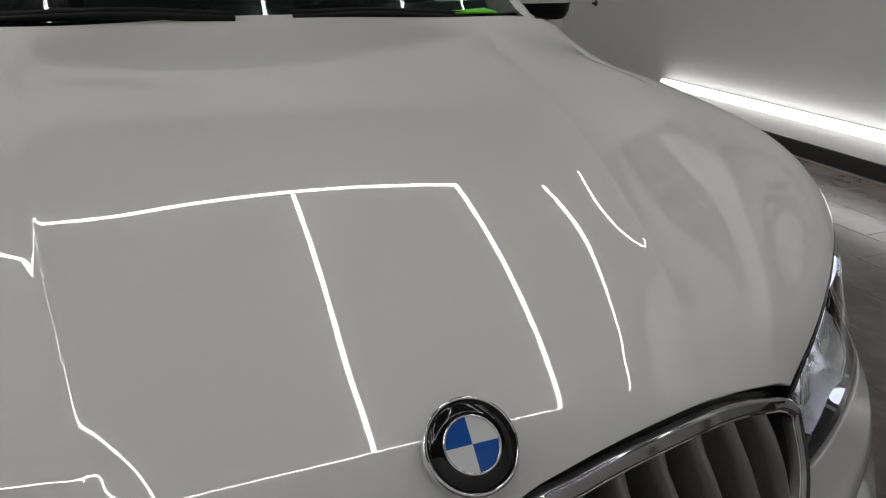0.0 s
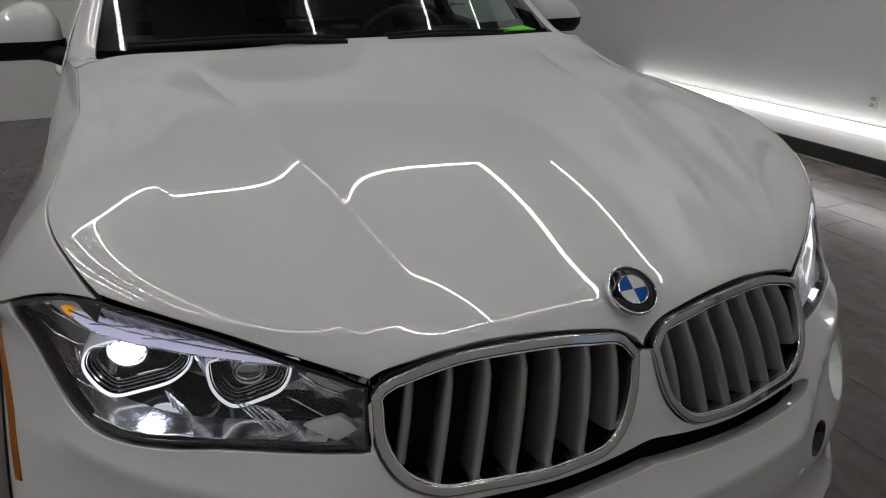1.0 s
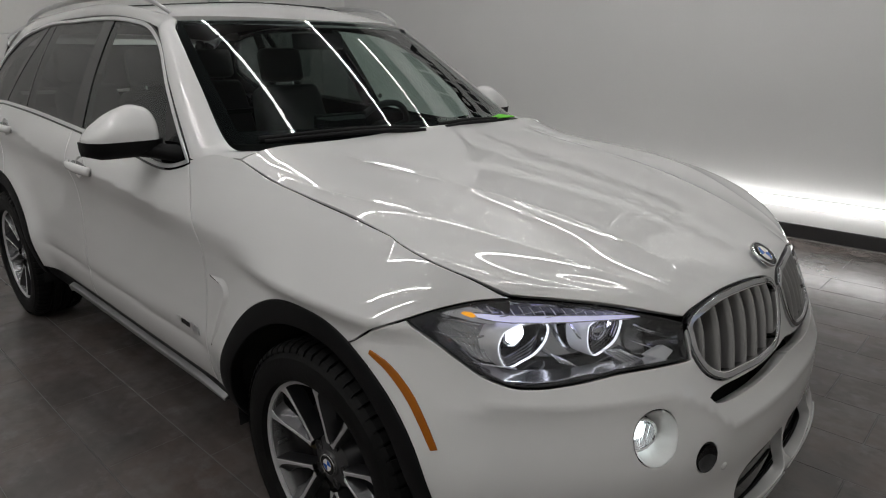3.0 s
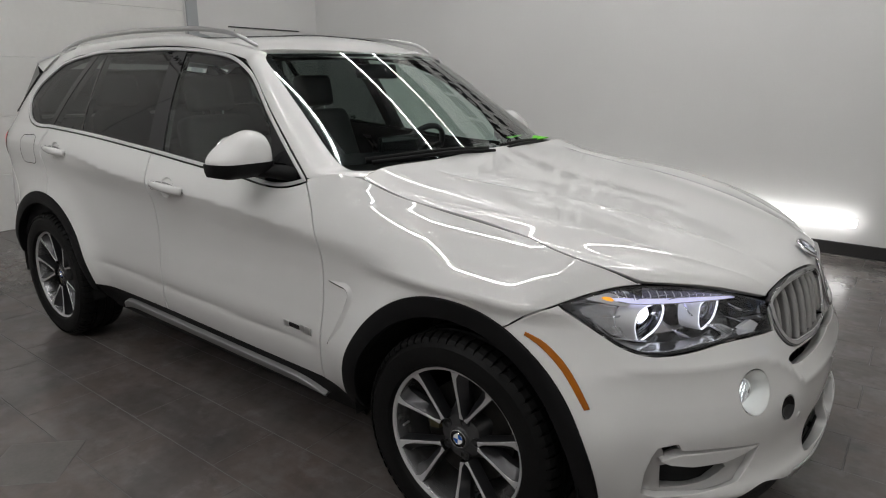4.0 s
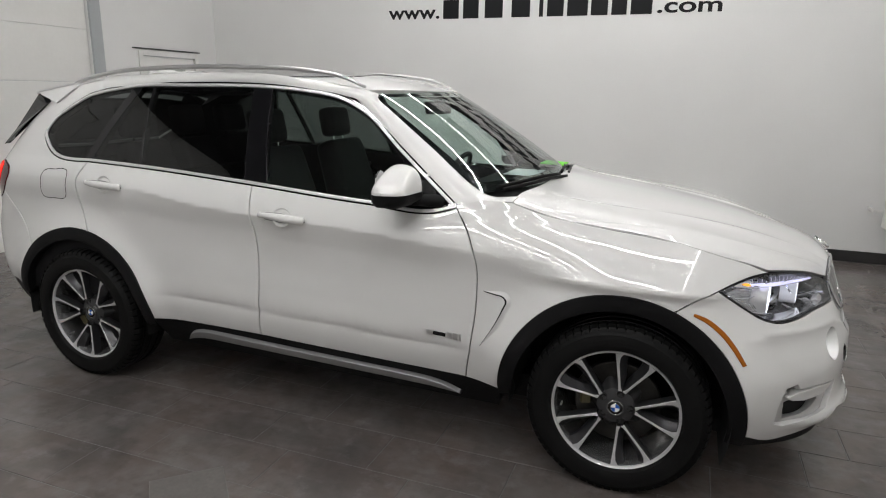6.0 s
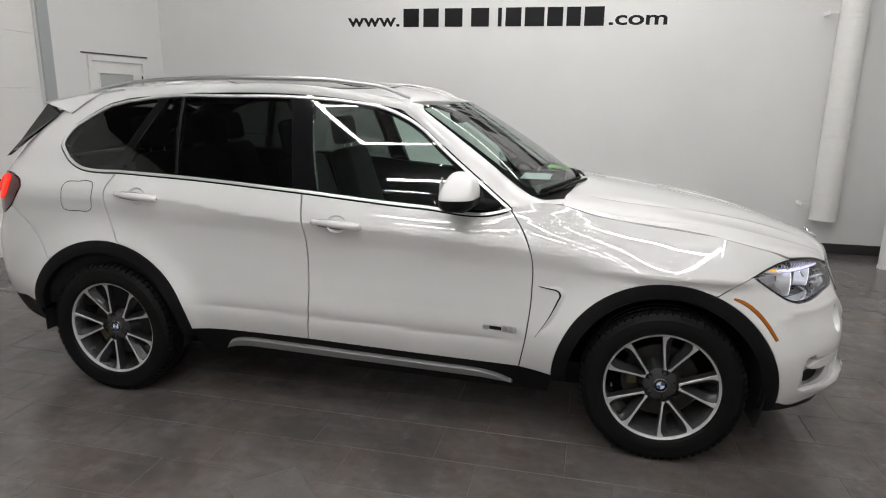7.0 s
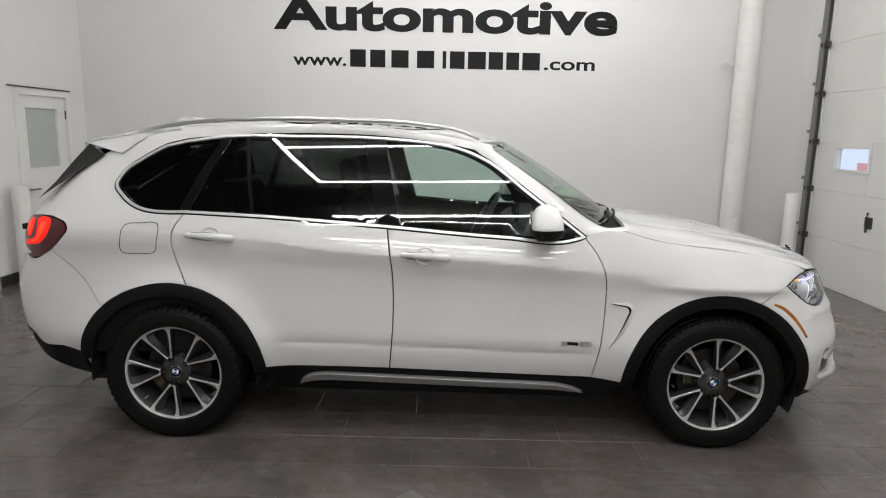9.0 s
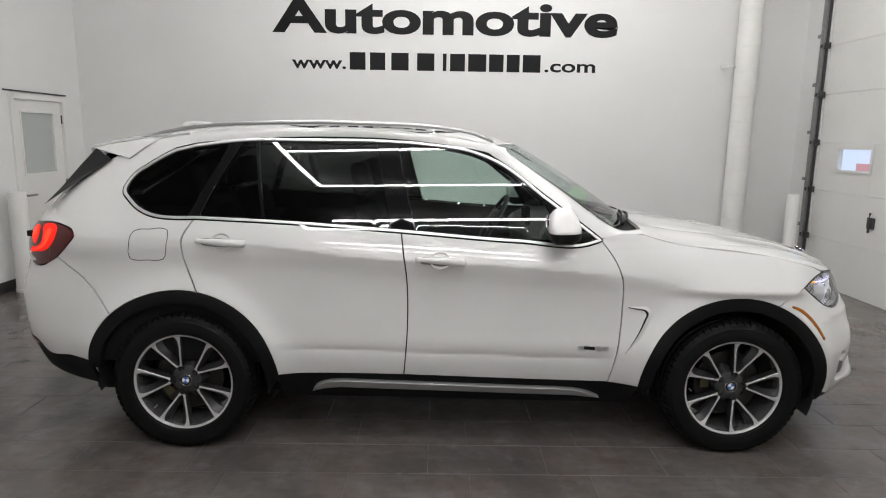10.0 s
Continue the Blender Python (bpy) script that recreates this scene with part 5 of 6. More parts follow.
part_pair("housing_wall", bm, DARK_CHROME, lights, "", True)


def ruled(name, la, da, lb, db, mat, label="", n=40):
    """A strip of the lamp's inside between two lines at two depths."""
    def even(l):
        l = curve(l, .01)
        s = np.concatenate([[0], np.cumsum(np.hypot(*np.diff(l, axis=0).T))])
        k = np.linspace(0, s[-1], n)
        return np.interp(k, s, l[:, 0]), np.interp(k, s, l[:, 1])
    a, b = inset(da)(*even(la)), inset(db)(*even(lb))
    bm = bmesh.new()
    va, vb = [bm.verts.new(q) for q in a], [bm.verts.new(q) for q in b]
    for k in range(n - 1):
        bm.faces.new((va[k], va[k + 1], vb[k + 1], vb[k]))
    return part_pair(name, bm, mat, lights, label, True)


def rod(name, pts, r, mat, label="", close=False):
    bm = bmesh.new()
    add_tube(bm, [at(*q) for q in pts], r, 7, closed=close)
    return part_pair(name, bm, mat, lights, label, True)


BAR_TOP = [(.542, .942), (.612, .939), (.666, .937), (.74, .935), (.811, .931), (.879, .926), (.925, .920)]
BAR_LOW = [(.930, .915), (.856, .918), (.765, .921), (.694, .922), (.627, .923), (.587, .926), (.553, .933)]
skin("light_bar", inset(.018), [join(curve(BAR_TOP), curve(BAR_LOW))], DRL, lights, "lit lavender-white light bar", step=.015, gap=.001, depth=.02, edge=.003)
rod("bar_edge", [(u, z + .001, .016) for u, z in BAR_TOP], .0014, CHROME)
rod("bar_edge", [(u, z - .001, .016) for u, z in BAR_LOW], .0018, CHROME)
ruled("ribbed_reflector", [(.585, .961), (.62, .962), (.68, .958), (.78, .948), (.86, .933), (.93, .917)], .014, [(.600, .942), (.625, .941), (.666, .939), (.76, .936), (.86, .929), (.93, .918)], .045, WHEEL_DARK, "dark ribbed top reflector")
for k in range(15):
    u = .545 + k * .024
    z1 = float(np.interp(u, [.5, .6, .68, .78, .86, .95], [.953, .961, .957, .946, .931, .912]))
    z0 = float(np.interp(u, [.5, .61, .666, .76, .86, .95], [.946, .942, .940, .937, .929, .914]))
    rod("rib", [(u, z1, .012), (u + .008, (z0 + z1) / 2, .018), (u + .016, z0, .030)], .0012, LAMPLIT_WHITE)
rod("reflector_rib", [(.60, .936, .012), (.66, .944, .012), (.70, .948, .012)], .0013, CHROME)
rod("reflector_rib", [(.70, .933, .012), (.76, .940, .012), (.82, .945, .012)], .0011, CHROME)
skin("bar_end", inset(.026), [curve([(.462, .941), (.494, .955), (.526, .956), (.570, .944), (.591, .932), (.590, .920), (.558, .919), (.510, .929)], .012, True)], SHELF, lights, "bright silver corner round the amber lamp", step=.015, gap=0, depth=.01, edge=.002)
skin("amber_lamp", inset(.020), [curve([(.512, .9415), (.522, .943), (.540, .938), (.543, .9345), (.534, .934), (.519, .9385)], .004, True)], AMBER_GLOW, lights, "lit amber corner lamp", step=.01, gap=0, depth=.01)
skin("corner_reflector", inset(.045), [curve([(.452, .898), (.50, .918), (.555, .912), (.588, .874), (.575, .836), (.53, .836), (.49, .864)], .015, True)], FACETS, lights, "faceted silver reflector", step=.02, gap=0, depth=.01)
rod("reflector_rib", [(.436, .893, .026), (.478, .883, .028), (.539, .884, .030), (.575, .892, .032), (.595, .901, .032), (.636, .909, .034)], .0030, CHROME)
rod("reflector_rib", [(.434, .930, .024), (.495, .922, .028), (.553, .913, .032)], .0020, CHROME)
rod("reflector_rib", [(.479, .836, .022), (.536, .829, .026), (.616, .823, .030)], .0022, CHROME)
for k in range(7):
    rod("sparkle_rib", [(.505 + k * .011, .872 - k * .003, .040), (.515 + k * .010, .846 - k * .001, .036)], .0022, CHROME)
# bright shelf along the bottom
S_EDGE = [(.430, .880), (.455, .853), (.485, .828), (.527, .809), (.581, .800), (.647, .798), (.703, .803), (.759, .812), (.874, .816), (.974, .818)]
S_BACK = [(.495, .853), (.517, .834), (.545, .824), (.588, .817), (.660, .819), (.743, .823), (.828, .831), (.904, .834), (.975, .836)]
ruled("lower_reflector", S_EDGE[1:], .016, S_BACK, .060, SHELF, "bright chrome lower reflector")
rod("shelf_edge", [(u, z - .001, .014) for u, z in S_EDGE], .0018, CHROME)
ruled("shelf_wall", S_BACK[1:-1], .060, [(u, z + .016) for u, z in S_BACK[1:-1]], .085, GLOSS_BLACK)
# lamp bowls, cut flat below the bar
def lamp(place, pts, ball, mat, label):
    m = facing(place, (.985, -.17, 0))
    loop = curve(pts, .008, True)

    def loft(name, rings, mat, label=""):
        bm = bmesh.new()
        rows = [[bm.verts.new(m @ Vector((*q, h))) for q in offset(loop, d)] for d, h in rings]
        for a, b in zip(rows, rows[1:]):
            for k in range(len(loop)):
                bm.faces.new((a[k], a[(k + 1) % len(loop)], b[(k + 1) % len(loop)], b[k]))
        bmesh.ops.recalc_face_normals(bm, faces=bm.faces[:])
        part_pair(name, bm, mat, lights, label, 40)
    # the barrel's lit look is put into its white colour
    loft("lamp_barrel", [(-.006, -.060), (-.0045, -.030), (-.0020, -.004), (-.0006, -.001)], LAMPLIT_WHITE, "lamp barrel coloured white as if lamplit")
    loft("lamp_ring", [(-.0006, -.001), (0, .0012), (.0010, .0012), (.0017, 0), (.0028, -.006)], RING, "pale angular lamp ring")
    loft("lamp_bowl", [(.0028, -.004), (.0040, -.020), (.0062, -.032)], GLOSS_BLACK, "black bowl")
    for d, h in ((.0042, -.006), (.0080, -.012), (.0118, -.018), (.0160, -.022)):
        loft("lamp_bezel", [(d, h - .004), (d + .0004, h), (d + .0017, h + .0004), (d + .0022, h - .004)], CHROME)
    loft("lamp_back", [(.0055, -.032), (.022, -.034), (.030, -.036)], GLOSS_BLACK)
    bx, by, r = ball
    k = m @ Matrix.Translation((bx, by, -.016))
    bm = bmesh.new()
    bmesh.ops.create_uvsphere(bm, u_segments=20, v_segments=12, radius=r)
    bmesh.ops.transform(bm, matrix=k @ Matrix.Diagonal((1.1, .85, .5, 1)), verts=bm.verts)
    part_pair("bulb", bm, mat, lights, label, True)
    part_pair("bulb_rim", add_lathe(bmesh.new(), [(r * 1.12, -.010), (r * 1.16, .002), (r * 1.24, .001), (r * 1.26, -.012)], 30, k), CHROME, lights, "", True)


lamp((.533, -.694, .853), [(-.0746, .0465), (-.089, .0203), (-.0809, -.0157), (-.0608, -.0420), (-.0117, -.0413), (.0393, -.0281), (.0612, -.0086), (.0691, .0239), (.050, .046), (0, .053), (-.05, .054)], (-.027, .026, .024), XENON, "lit white bulb")
lamp((.649, -.553, .856), [(-.0536, .0473), (-.0578, .0229), (-.0527, -.0063), (-.0302, -.0345), (.0098, -.0306), (.0456, -.0155), (.0606, .0142), (.0621, .0312), (.045, .047), (.01, .053), (-.03, .053)], (.0, .016, .020), DARK_CHROME, "dark glass projector lens")
for k in range(5):
    rod("reflector_rib", [(.706 + k * .007, .853 - k * .003, .044), (.722 + k * .009, .834 - k * .002, .040)], .0016, CHROME)
    rod("reflector_rib", [(.836 + k * .010, .855 - k * .0005, .045), (.886 + k * .010, .824 + k * .0008, .040)], .0016, CHROME)
rod("reflector_rib", [(.823, .857, .044), (.872, .852, .044), (.926, .826, .040), (.885, .822, .040)], .0014, CHROME, "", True)
# a lit reflector, its brightness given by white colour
skin("side_block", inset(.030), [np.array([(.937, .836), (.987, .846), (1.014, .832), (.987, .818)])], LAMPLIT_WHITE, lights, "reflector block coloured white as if lamplit", step=.02, gap=0, depth=.02, edge=.003)
rod("reflector_rib", [(.922, .900, .045), (.957, .884, .042), (1.000, .872, .038)], .0026, CHROME)
rod("reflector_rib", [(.930, .892, .046), (.960, .879, .043), (.997, .868, .039)], .0010, CHROME)
rod("reflector_rib", [(.906, .869, .046), (.966, .845, .042)], .0016, CHROME)
rod("centre_rib", [(.765, .912, .045), (.78, .890, .045), (.79, .880, .045)], .004, CHROME)

# fog lamps and lower openings
for nm in ("fog",):
    m = facing(at(*FOG_C, .035), (.86, -.5, -.02))
    cup = bmesh.new()
    lo = arc(*FOG_C, FOG_R + .001, 0, 350, 36)
    a = inset(.001)(lo[:, 0], lo[:, 1])
    l2 = arc(FOG_C[0] - .010, FOG_C[1], FOG_R * .72, 0, 350, 36)
    b = inset(.060)(l2[:, 0], l2[:, 1])
    va, vb = [cup.verts.new(q) for q in a], [cup.verts.new(q) for q in b]
    for i in range(36):
        cup.faces.new((va[i], va[(i + 1) % 36], vb[(i + 1) % 36], vb[i]))
    fog = part_pair("fog_lamp", cup, PAINT, car, "round white fog lamp recess", True)
    m = facing(at(FOG_C[0] - .012, FOG_C[1], .052), (.86, -.5, 0))
    part_pair("rim", add_lathe(bmesh.new(), [(.040, -.02), (.046, .004), (.043, .008), (.038, .002)], 36, m), CHROME, fog, "", True)
    part_pair("reflector", add_lathe(bmesh.new(), [(.0005, -.026), (.022, -.020), (.039, .000)], 36, m), SHELF, fog, "bright fog lamp reflector", True)
    bm = bmesh.new()
    bmesh.ops.create_uvsphere(bm, u_segments=14, v_segments=8, radius=.019)
    bmesh.ops.transform(bm, matrix=m @ Matrix.Translation((-.004, .002, -.012)) @ Matrix.Diagonal((1.3, 1, .6, 1)), verts=bm.verts)
    part_pair("bulb", bm, FOG_GLOW, fog, "lit fog lamp bulb", True)
    for k in range(5):
        bm = bmesh.new()
        add_tube(bm, [m @ Vector((-.028 + k * .013, -.026, -.004)), m @ Vector((-.020 + k * .013, .026, -.004))], .0012, 6)
        part_pair("lens_rib", bm, CHROME, fog)
    part_pair("lens", add_lathe(bmesh.new(), [(.0005, .007), (.02, .006), (.039, .003)], 36, m), LENS, fog, "", True)
skin("vent_frame", inset(.022), [VENT, VENT_HOLE, VENT_SLOT], PALE_PLASTIC, car, "pale satin vent surround", step=.02, gap=-.001, depth=.030)
skin("vent_mesh", inset(.055), [offset(VENT, .008)], DARK, car, "dark mesh inside the bumper vent", step=.03, gap=0, depth=.002)
skin("vent_fin", inset(.001), [dense(np.array([(.607, .495), (.664, .509), (.786, .510), (.948, .501), (.899, .489), (.816, .473), (.70, .471), (.632, .482)]), .014)], PAINT, car, "white fin in the bumper vent", step=.02, gap=0, depth=.034, edge=.003)
part_pair("tow_cover", add_lathe(bmesh.new(), [(.0005, -.012), (.028, -.012), (.033, .0), (.036, .001)], 30, facing(at(*EYE, .002), normals_of(body, np.array([EYE]))[0])), GLOSS_BLACK, car, "round black opening in the bumper", True)
for k in range(5):
    bm = bmesh.new()
    z = .395 + k * .024
    add_tube(bm, [Vector(q) for q in inset(.035)(np.linspace(1.22, 1.505, 14), np.full(14, z))], .005, 6)
    part_pair("intake_slat", bm, CLADDING, car, "black intake slat", True)
skin("intake_trim", body, [join(curve([(1.10, .36), (1.3, .345), (U_FRONT - .005, .335)]), curve([(U_FRONT - .005, .365), (1.3, .372), (1.12, .385)]))], SATIN, car, "satin silver lower trim", step=.04, off=.004, depth=.01)
for u, z in ((1.15, .545),):
    m = facing(at(u, z, .001), normals_of(body, np.array([(u, z)]))[0])
    part_pair("parking_sensor", add_lathe(bmesh.new(), [(.0005, .003), (.009, .003), (.0105, .001), (.0112, -.002)], 20, m), PAINT, car, "round white parking sensor", True)

# tail lamps
tail = skin("tail_lamp", body, [TAIL_LOOP], RED_LENS, car, "dark red tail lamp, lit", step=.03, off=.003, depth=.02)
skin("light_bar", body, [curve([(-3.84, 1.085), (-3.905, 1.155), (-3.85, 1.172), (-3.815, 1.162), (-3.785, 1.120), (-3.81, 1.075)], .015, True)], RED_GLOW, tail, "lit red light bar", step=.02, off=.005, gap=0, depth=.004)
skin("light_bar", body, [curve([(-3.775, 1.168), (-3.64, 1.166), (-3.632, 1.116), (-3.68, 1.060), (-3.79, 1.035), (-3.88, 1.030), (-3.86, 1.048), (-3.785, 1.062), (-3.735, 1.092), (-3.745, 1.14)], .015, True)], RED_GLOW, tail, "lit red light bar", step=.015, off=.005, gap=0, depth=.004)
skin("light_core", body, [curve([(-3.715, 1.158), (-3.672, 1.155), (-3.678, 1.110), (-3.715, 1.068), (-3.79, 1.048), (-3.77, 1.056), (-3.712, 1.088)], .015, True)], RED_CORE, tail, "brightest part of the lit bar", step=.015, off=.007, gap=0, depth=.003)
skin("light_core", body, [curve([(-3.845, 1.100), (-3.885, 1.148), (-3.855, 1.158), (-3.815, 1.118)], .015, True)], RED_CORE, tail, "brightest part of the lit bar", step=.015, off=.007, gap=0, depth=.003)
skin("clear_lamp", body, [curve([(-3.96, 1.015), (-3.86, 1.0), (-3.80, .985), (-3.86, .975), (-3.94, .985)], .02, True)], SATIN, tail, "pale reversing lamp", step=.02, off=.005, gap=0, depth=.004)

# door handles
for doors, u, z in ((front_doors, -1.58, 1.040), (rear_doors, -2.706, 1.120)):
    cup = add_lathe(bmesh.new(), [(.0005, -.016), (.030, -.014), (.041, -.002), (.045, .0012)], 30, Matrix())
    for v in cup.verts:
        v.co.x *= 1.15
    m = facing(at(u, z + .004, .0), normals_of(body, np.array([(u, z)]))[0])
    bmesh.ops.transform(cup, matrix=m, verts=cup.verts)
    part_pair("handle_cup", cup, PAINT, doors, "", True)
    # thin grey sheet on the door skin, painted as the handle's shade
    skin("handle_shadow_gap", body, [curve([(u - .112, z + .008), (u - .100, z + .018), (u - .06, z + .023), (u + .03, z + .018), (u + .128, z - .008), (u + .06, z - .019), (u - .06, z - .017), (u - .104, z - .006)], .012, True)], HANDLE_SHADE, doors, "flat grey patch painted as shade round the handle", step=.012, off=.0008, gap=0, depth=.001, edge=.0003)
    bm = bmesh.new()
    q = [(-.122, -.003, .004), (-.105, -.003, .016), (-.06, 0, .030), (0, .002, .034), (.06, .004, .030), (.105, .004, .016), (.122, .004, .004)]
    pts = [at(u + a, z + .002 - a * .06 + b * .3, -c) for a, b, c in q]
    pl = curve(pts, .012)
    add_tube(bm, pl, [.004 + .0135 * math.sin(math.pi * min(1, .30 + .70 * (1 - i / (len(pl) - 1)))) ** .7 if i > 2 else .0125 for i in range(len(pl))], 12, flat=1.15)
    part_pair("door_handle", bm, PAINT, doors, "white pull handle", True)
    bm = bmesh.new()
    add_tube(bm, [at(u - .082 + d, z + .004 + h, -.0265 - c) for d, h, c in ((.002, .016, -.012), (0, .008, .001), (-.001, 0, .004), (-.001, -.008, .001), (0, -.016, -.012))], .0009, 6)
    part_pair("key_cap_line", bm, DARK, doors, "thin dark line across the handle", True)


# mirrors
def mirror_shell(s, t):
    """s from the inner end to the outer end, t round the shell."""
    a = 2 * math.pi * t
    y = -.858 - .234 * s
    end = np.sqrt(np.clip(1 - np.abs(2 * s - 1) ** 5, 0, 1)) * .985 + .015
    top = spline([0, .06, .25, .5, .75, .92, 1], [.056, .084, .113, .103, .069, .034, .008], s)
    c, q = np.cos(a), np.sin(a)
    x = -.958 - .02 * s + .090 * np.sign(c) * np.abs(c) ** .80 * end * np.where(c > 0, 1, .86 - .1 * s)
    z = 1.214 + .02 * (x + .96) + np.where(q > 0, top * np.abs(q) ** .80, -.004)
    return np.stack([x, y, z], -1)


mirrors = sheet("door_mirror", mirror_shell, 40, 64, PAINT, car, "white door mirror with black base", pair=True)
bm = bmesh.new()
rows = []
for k in range(14):
    f = k / 13
    y = -.854 - .24 * f
    e = max(.50, (1 - abs(2 * f - 1) ** 6) ** .5)
    x0, x1 = -.958 - .02 * f - (.078 - .009 * f) * e, -.958 - .02 * f + .093 * e
    d = .056 * min(1, .80 + 1.2 * (1 - f))
    rows.append([bm.verts.new(v) for v in ((x0, y, 1.2125), (x0 + .003, y, 1.2125 - d * .6), (x0 + .03 * e, y, 1.2125 - d), (x1 - .04 * e, y, 1.2145 - d), (x1 - .006, y, 1.2145 - d * .55), (x1, y, 1.2155))])
for a, b in zip(rows, rows[1:]):
    for i in range(6):
        bm.faces.new((a[i], a[(i + 1) % 6], b[(i + 1) % 6], b[i]))
bm.faces.new(rows[0]), bm.faces.new(rows[-1][::-1])
bmesh.ops.recalc_face_normals(bm, faces=bm.faces[:])
part_pair("mirror_base", bm, CLADDING, mirrors, "gloss black lower mirror shell", 50)
bm = bmesh.new()
add_tube(bm, [(-.935, -.93, 1.182), (-.895, -.880, 1.174), (-.85, -.845, 1.168), (-.80, -.825, 1.165)], [.036, .036, .040, .034], 12, flat=.75)
part_pair("mirror_arm", bm, CLADDING, mirrors, "black mirror arm", True)
bm = add_lathe(bmesh.new(), [(.0005, 0), (.045, 0), (.048, .004)], 30, facing((-1.040, -.965, 1.255), (-1, 0, 0)))
part_pair("mirror_glass", bm, CHROME, mirrors, "mirror glass")


# wheels
def build_wheel():
    """A wheel round its own z axis, which points outwards."""
    wheel = empty("wheel", car)
    r_t, w = .369, .128
    prof = [(.262, -w * .80), (.270, -w * .98), (.30, -w * 1.02), (.335, -w), (.357, -w * .88)]
    for k in range(4):
        c = -w * .80 + w * 1.6 * (k + .5) / 4.0
        prof += [(r_t - .002 if k in (0, 3) else r_t, c - .022), (r_t, c + .010), (r_t - .009, c + .013), (r_t - .009, c + .020)]
    prof += [(.357, w * .88), (.335, w), (.325, w * 1.005), (.318, w * 1.015), (.300, w * 1.02), (.284, w * 1.01), (.270, w * .98), (.262, w * .86)]
    tyre = part("tyre", add_lathe(bmesh.new(), prof, 72), RUBBER, wheel, "black rubber tyre", 30)
    # shoulder blocks of the tread
    bm = bmesh.new()
    for i in range(64):
        a = 6.2831853 * i / 64
        m = Matrix.Rotation(a, 4, "Z")
        for side in (-1, 1):
            vs = [Vector((r, t, h)) for r, h in ((.3695, .060 * side), (.3695, .092 * side), (.360, .1135 * side), (.348, .121 * side)) for t in (-.0135, .0135)]
            bv = [bm.verts.new(m @ (v + Vector((.003, 0, .0015 * side)))) for v in vs]
            bi = [bm.verts.new(m @ (v - Vector((.006, 0, .004 * side)))) for v in vs]
            for k in range(3):
                bm.faces.new((bv[2 * k], bv[2 * k + 1], bv[2 * k + 3], bv[2 * k + 2]))
                bm.faces.new((bv[2 * k], bv[2 * k + 2], bi[2 * k + 2], bi[2 * k]))
                bm.faces.new((bv[2 * k + 1], bi[2 * k + 1], bi[2 * k + 3], bv[2 * k + 3]))
    bmesh.ops.recalc_face_normals(bm, faces=bm.faces[:])
    part("tread", bm, RUBBER, tyre)["kind"] = "stuff"
    prof = [(.236, -.10), (.246, .02), (.248, .098), (.252, .104), (.262, .110), (.264, .106), (.262, .09)]
    part("rim", add_lathe(bmesh.new(), prof, 72), BARREL, wheel, "dark rim barrel", 40)
    part("rim_lip", add_lathe(bmesh.new(), [(.2500, .100), (.2515, .1065), (.2610, .1115), (.2632, .1075)], 72), WHEEL_FACE, wheel, "machined outer lip", 40)
    hub = [(.0005, .074), (.036, .074), (.039, .070), (.060, .067), (.076, .060), (.084, .044), (.096, .026), (.108, .0)]
    bm = add_lathe(bmesh.new(), hub, 80)
    for v in bm.verts:
        r = math.hypot(v.co.x, v.co.y)
        if r > .07:
            lobe = .5 - .5 * math.cos(5 * (math.atan2(v.co.y, v.co.x) - math.radians(2)))
            k = 1 + (r - .07) / .04 * (.30 * lobe ** 2 - .08)
            v.co.x, v.co.y = v.co.x * k, v.co.y * k
    part("hub", bm, HUB_DARK, wheel, "dark grey hub", 30)
    for i in range(5):
        a = 6.2831853 * i / 5 + math.radians(2)
        m = Matrix.Translation((.063 * math.cos(a), .063 * math.sin(a), .0665))
        hole = part("bolt_hole", add_lathe(bmesh.new(), [(.0005, .0006), (.0135, .0008), (.0150, .0030)], 20, m), DARK, wheel)
        part("rim", add_lathe(bmesh.new(), [(.0150, .0026), (.0156, .0036), (.0172, .0034), (.0184, -.003)], 20, m), WHEEL_DARK, hole, "", 40)
        part("bolt_head", add_lathe(bmesh.new(), [(.0005, .0020), (.0050, .0020), (.0062, .0008)], 6, m), HUB_DARK, hole)
    roundel("hub_cap", Matrix.Translation((0, 0, .0755)) @ Matrix.Rotation(math.radians(90), 4, "Z"), .032, wheel)

    def height(r):
        return float(np.interp(r, [.05, .09, .16, .22, .255], [.079, .084, .092, .100, .106]))
    for i in range(5):
        mid = 72 * i + 2.
        for side in (-1, 1):
            bm, face = bmesh.new(), bmesh.new()
            rows, fr = [], []
            for k in range(13):
                f = k / 12
                r = .080 + f ** 1.4 * .170
                reach = float(np.interp(r, [.080, .090, .12, .18, .25], [.0180, .0205, .0315, .0555, .0840]))
                outer = mid + side * math.degrees(math.asin(reach / r))
                stripe = min(float(np.interp(r, [.080, .084, .097, .20, .235, .25], [.024, .018, .0110, .0125, .020, .034])), reach - .0004)
                wide = max(stripe + .0032, min(stripe + float(np.interp(r, [.080, .12, .20, .25], [.008, .018, .026, .032])), reach - .0004))
                ai = math.radians(outer)
                rad, tan = Vector((math.cos(ai), math.sin(ai), 0)), Vector((math.sin(ai), -math.cos(ai), 0)) * side
                h = height(r)
                p = rad * r
                z = Vector((0, 0, 1))
                rows.append([bm.verts.new(q) for q in (p + z * (h - .050), p + z * (h - .002), p + tan * .002 + z * h, p + tan * stripe + z * h, p + tan * (stripe + .003) + z * (h - .006), p + tan * wide + z * (h - .030), p + tan * wide + z * (h - .055))])
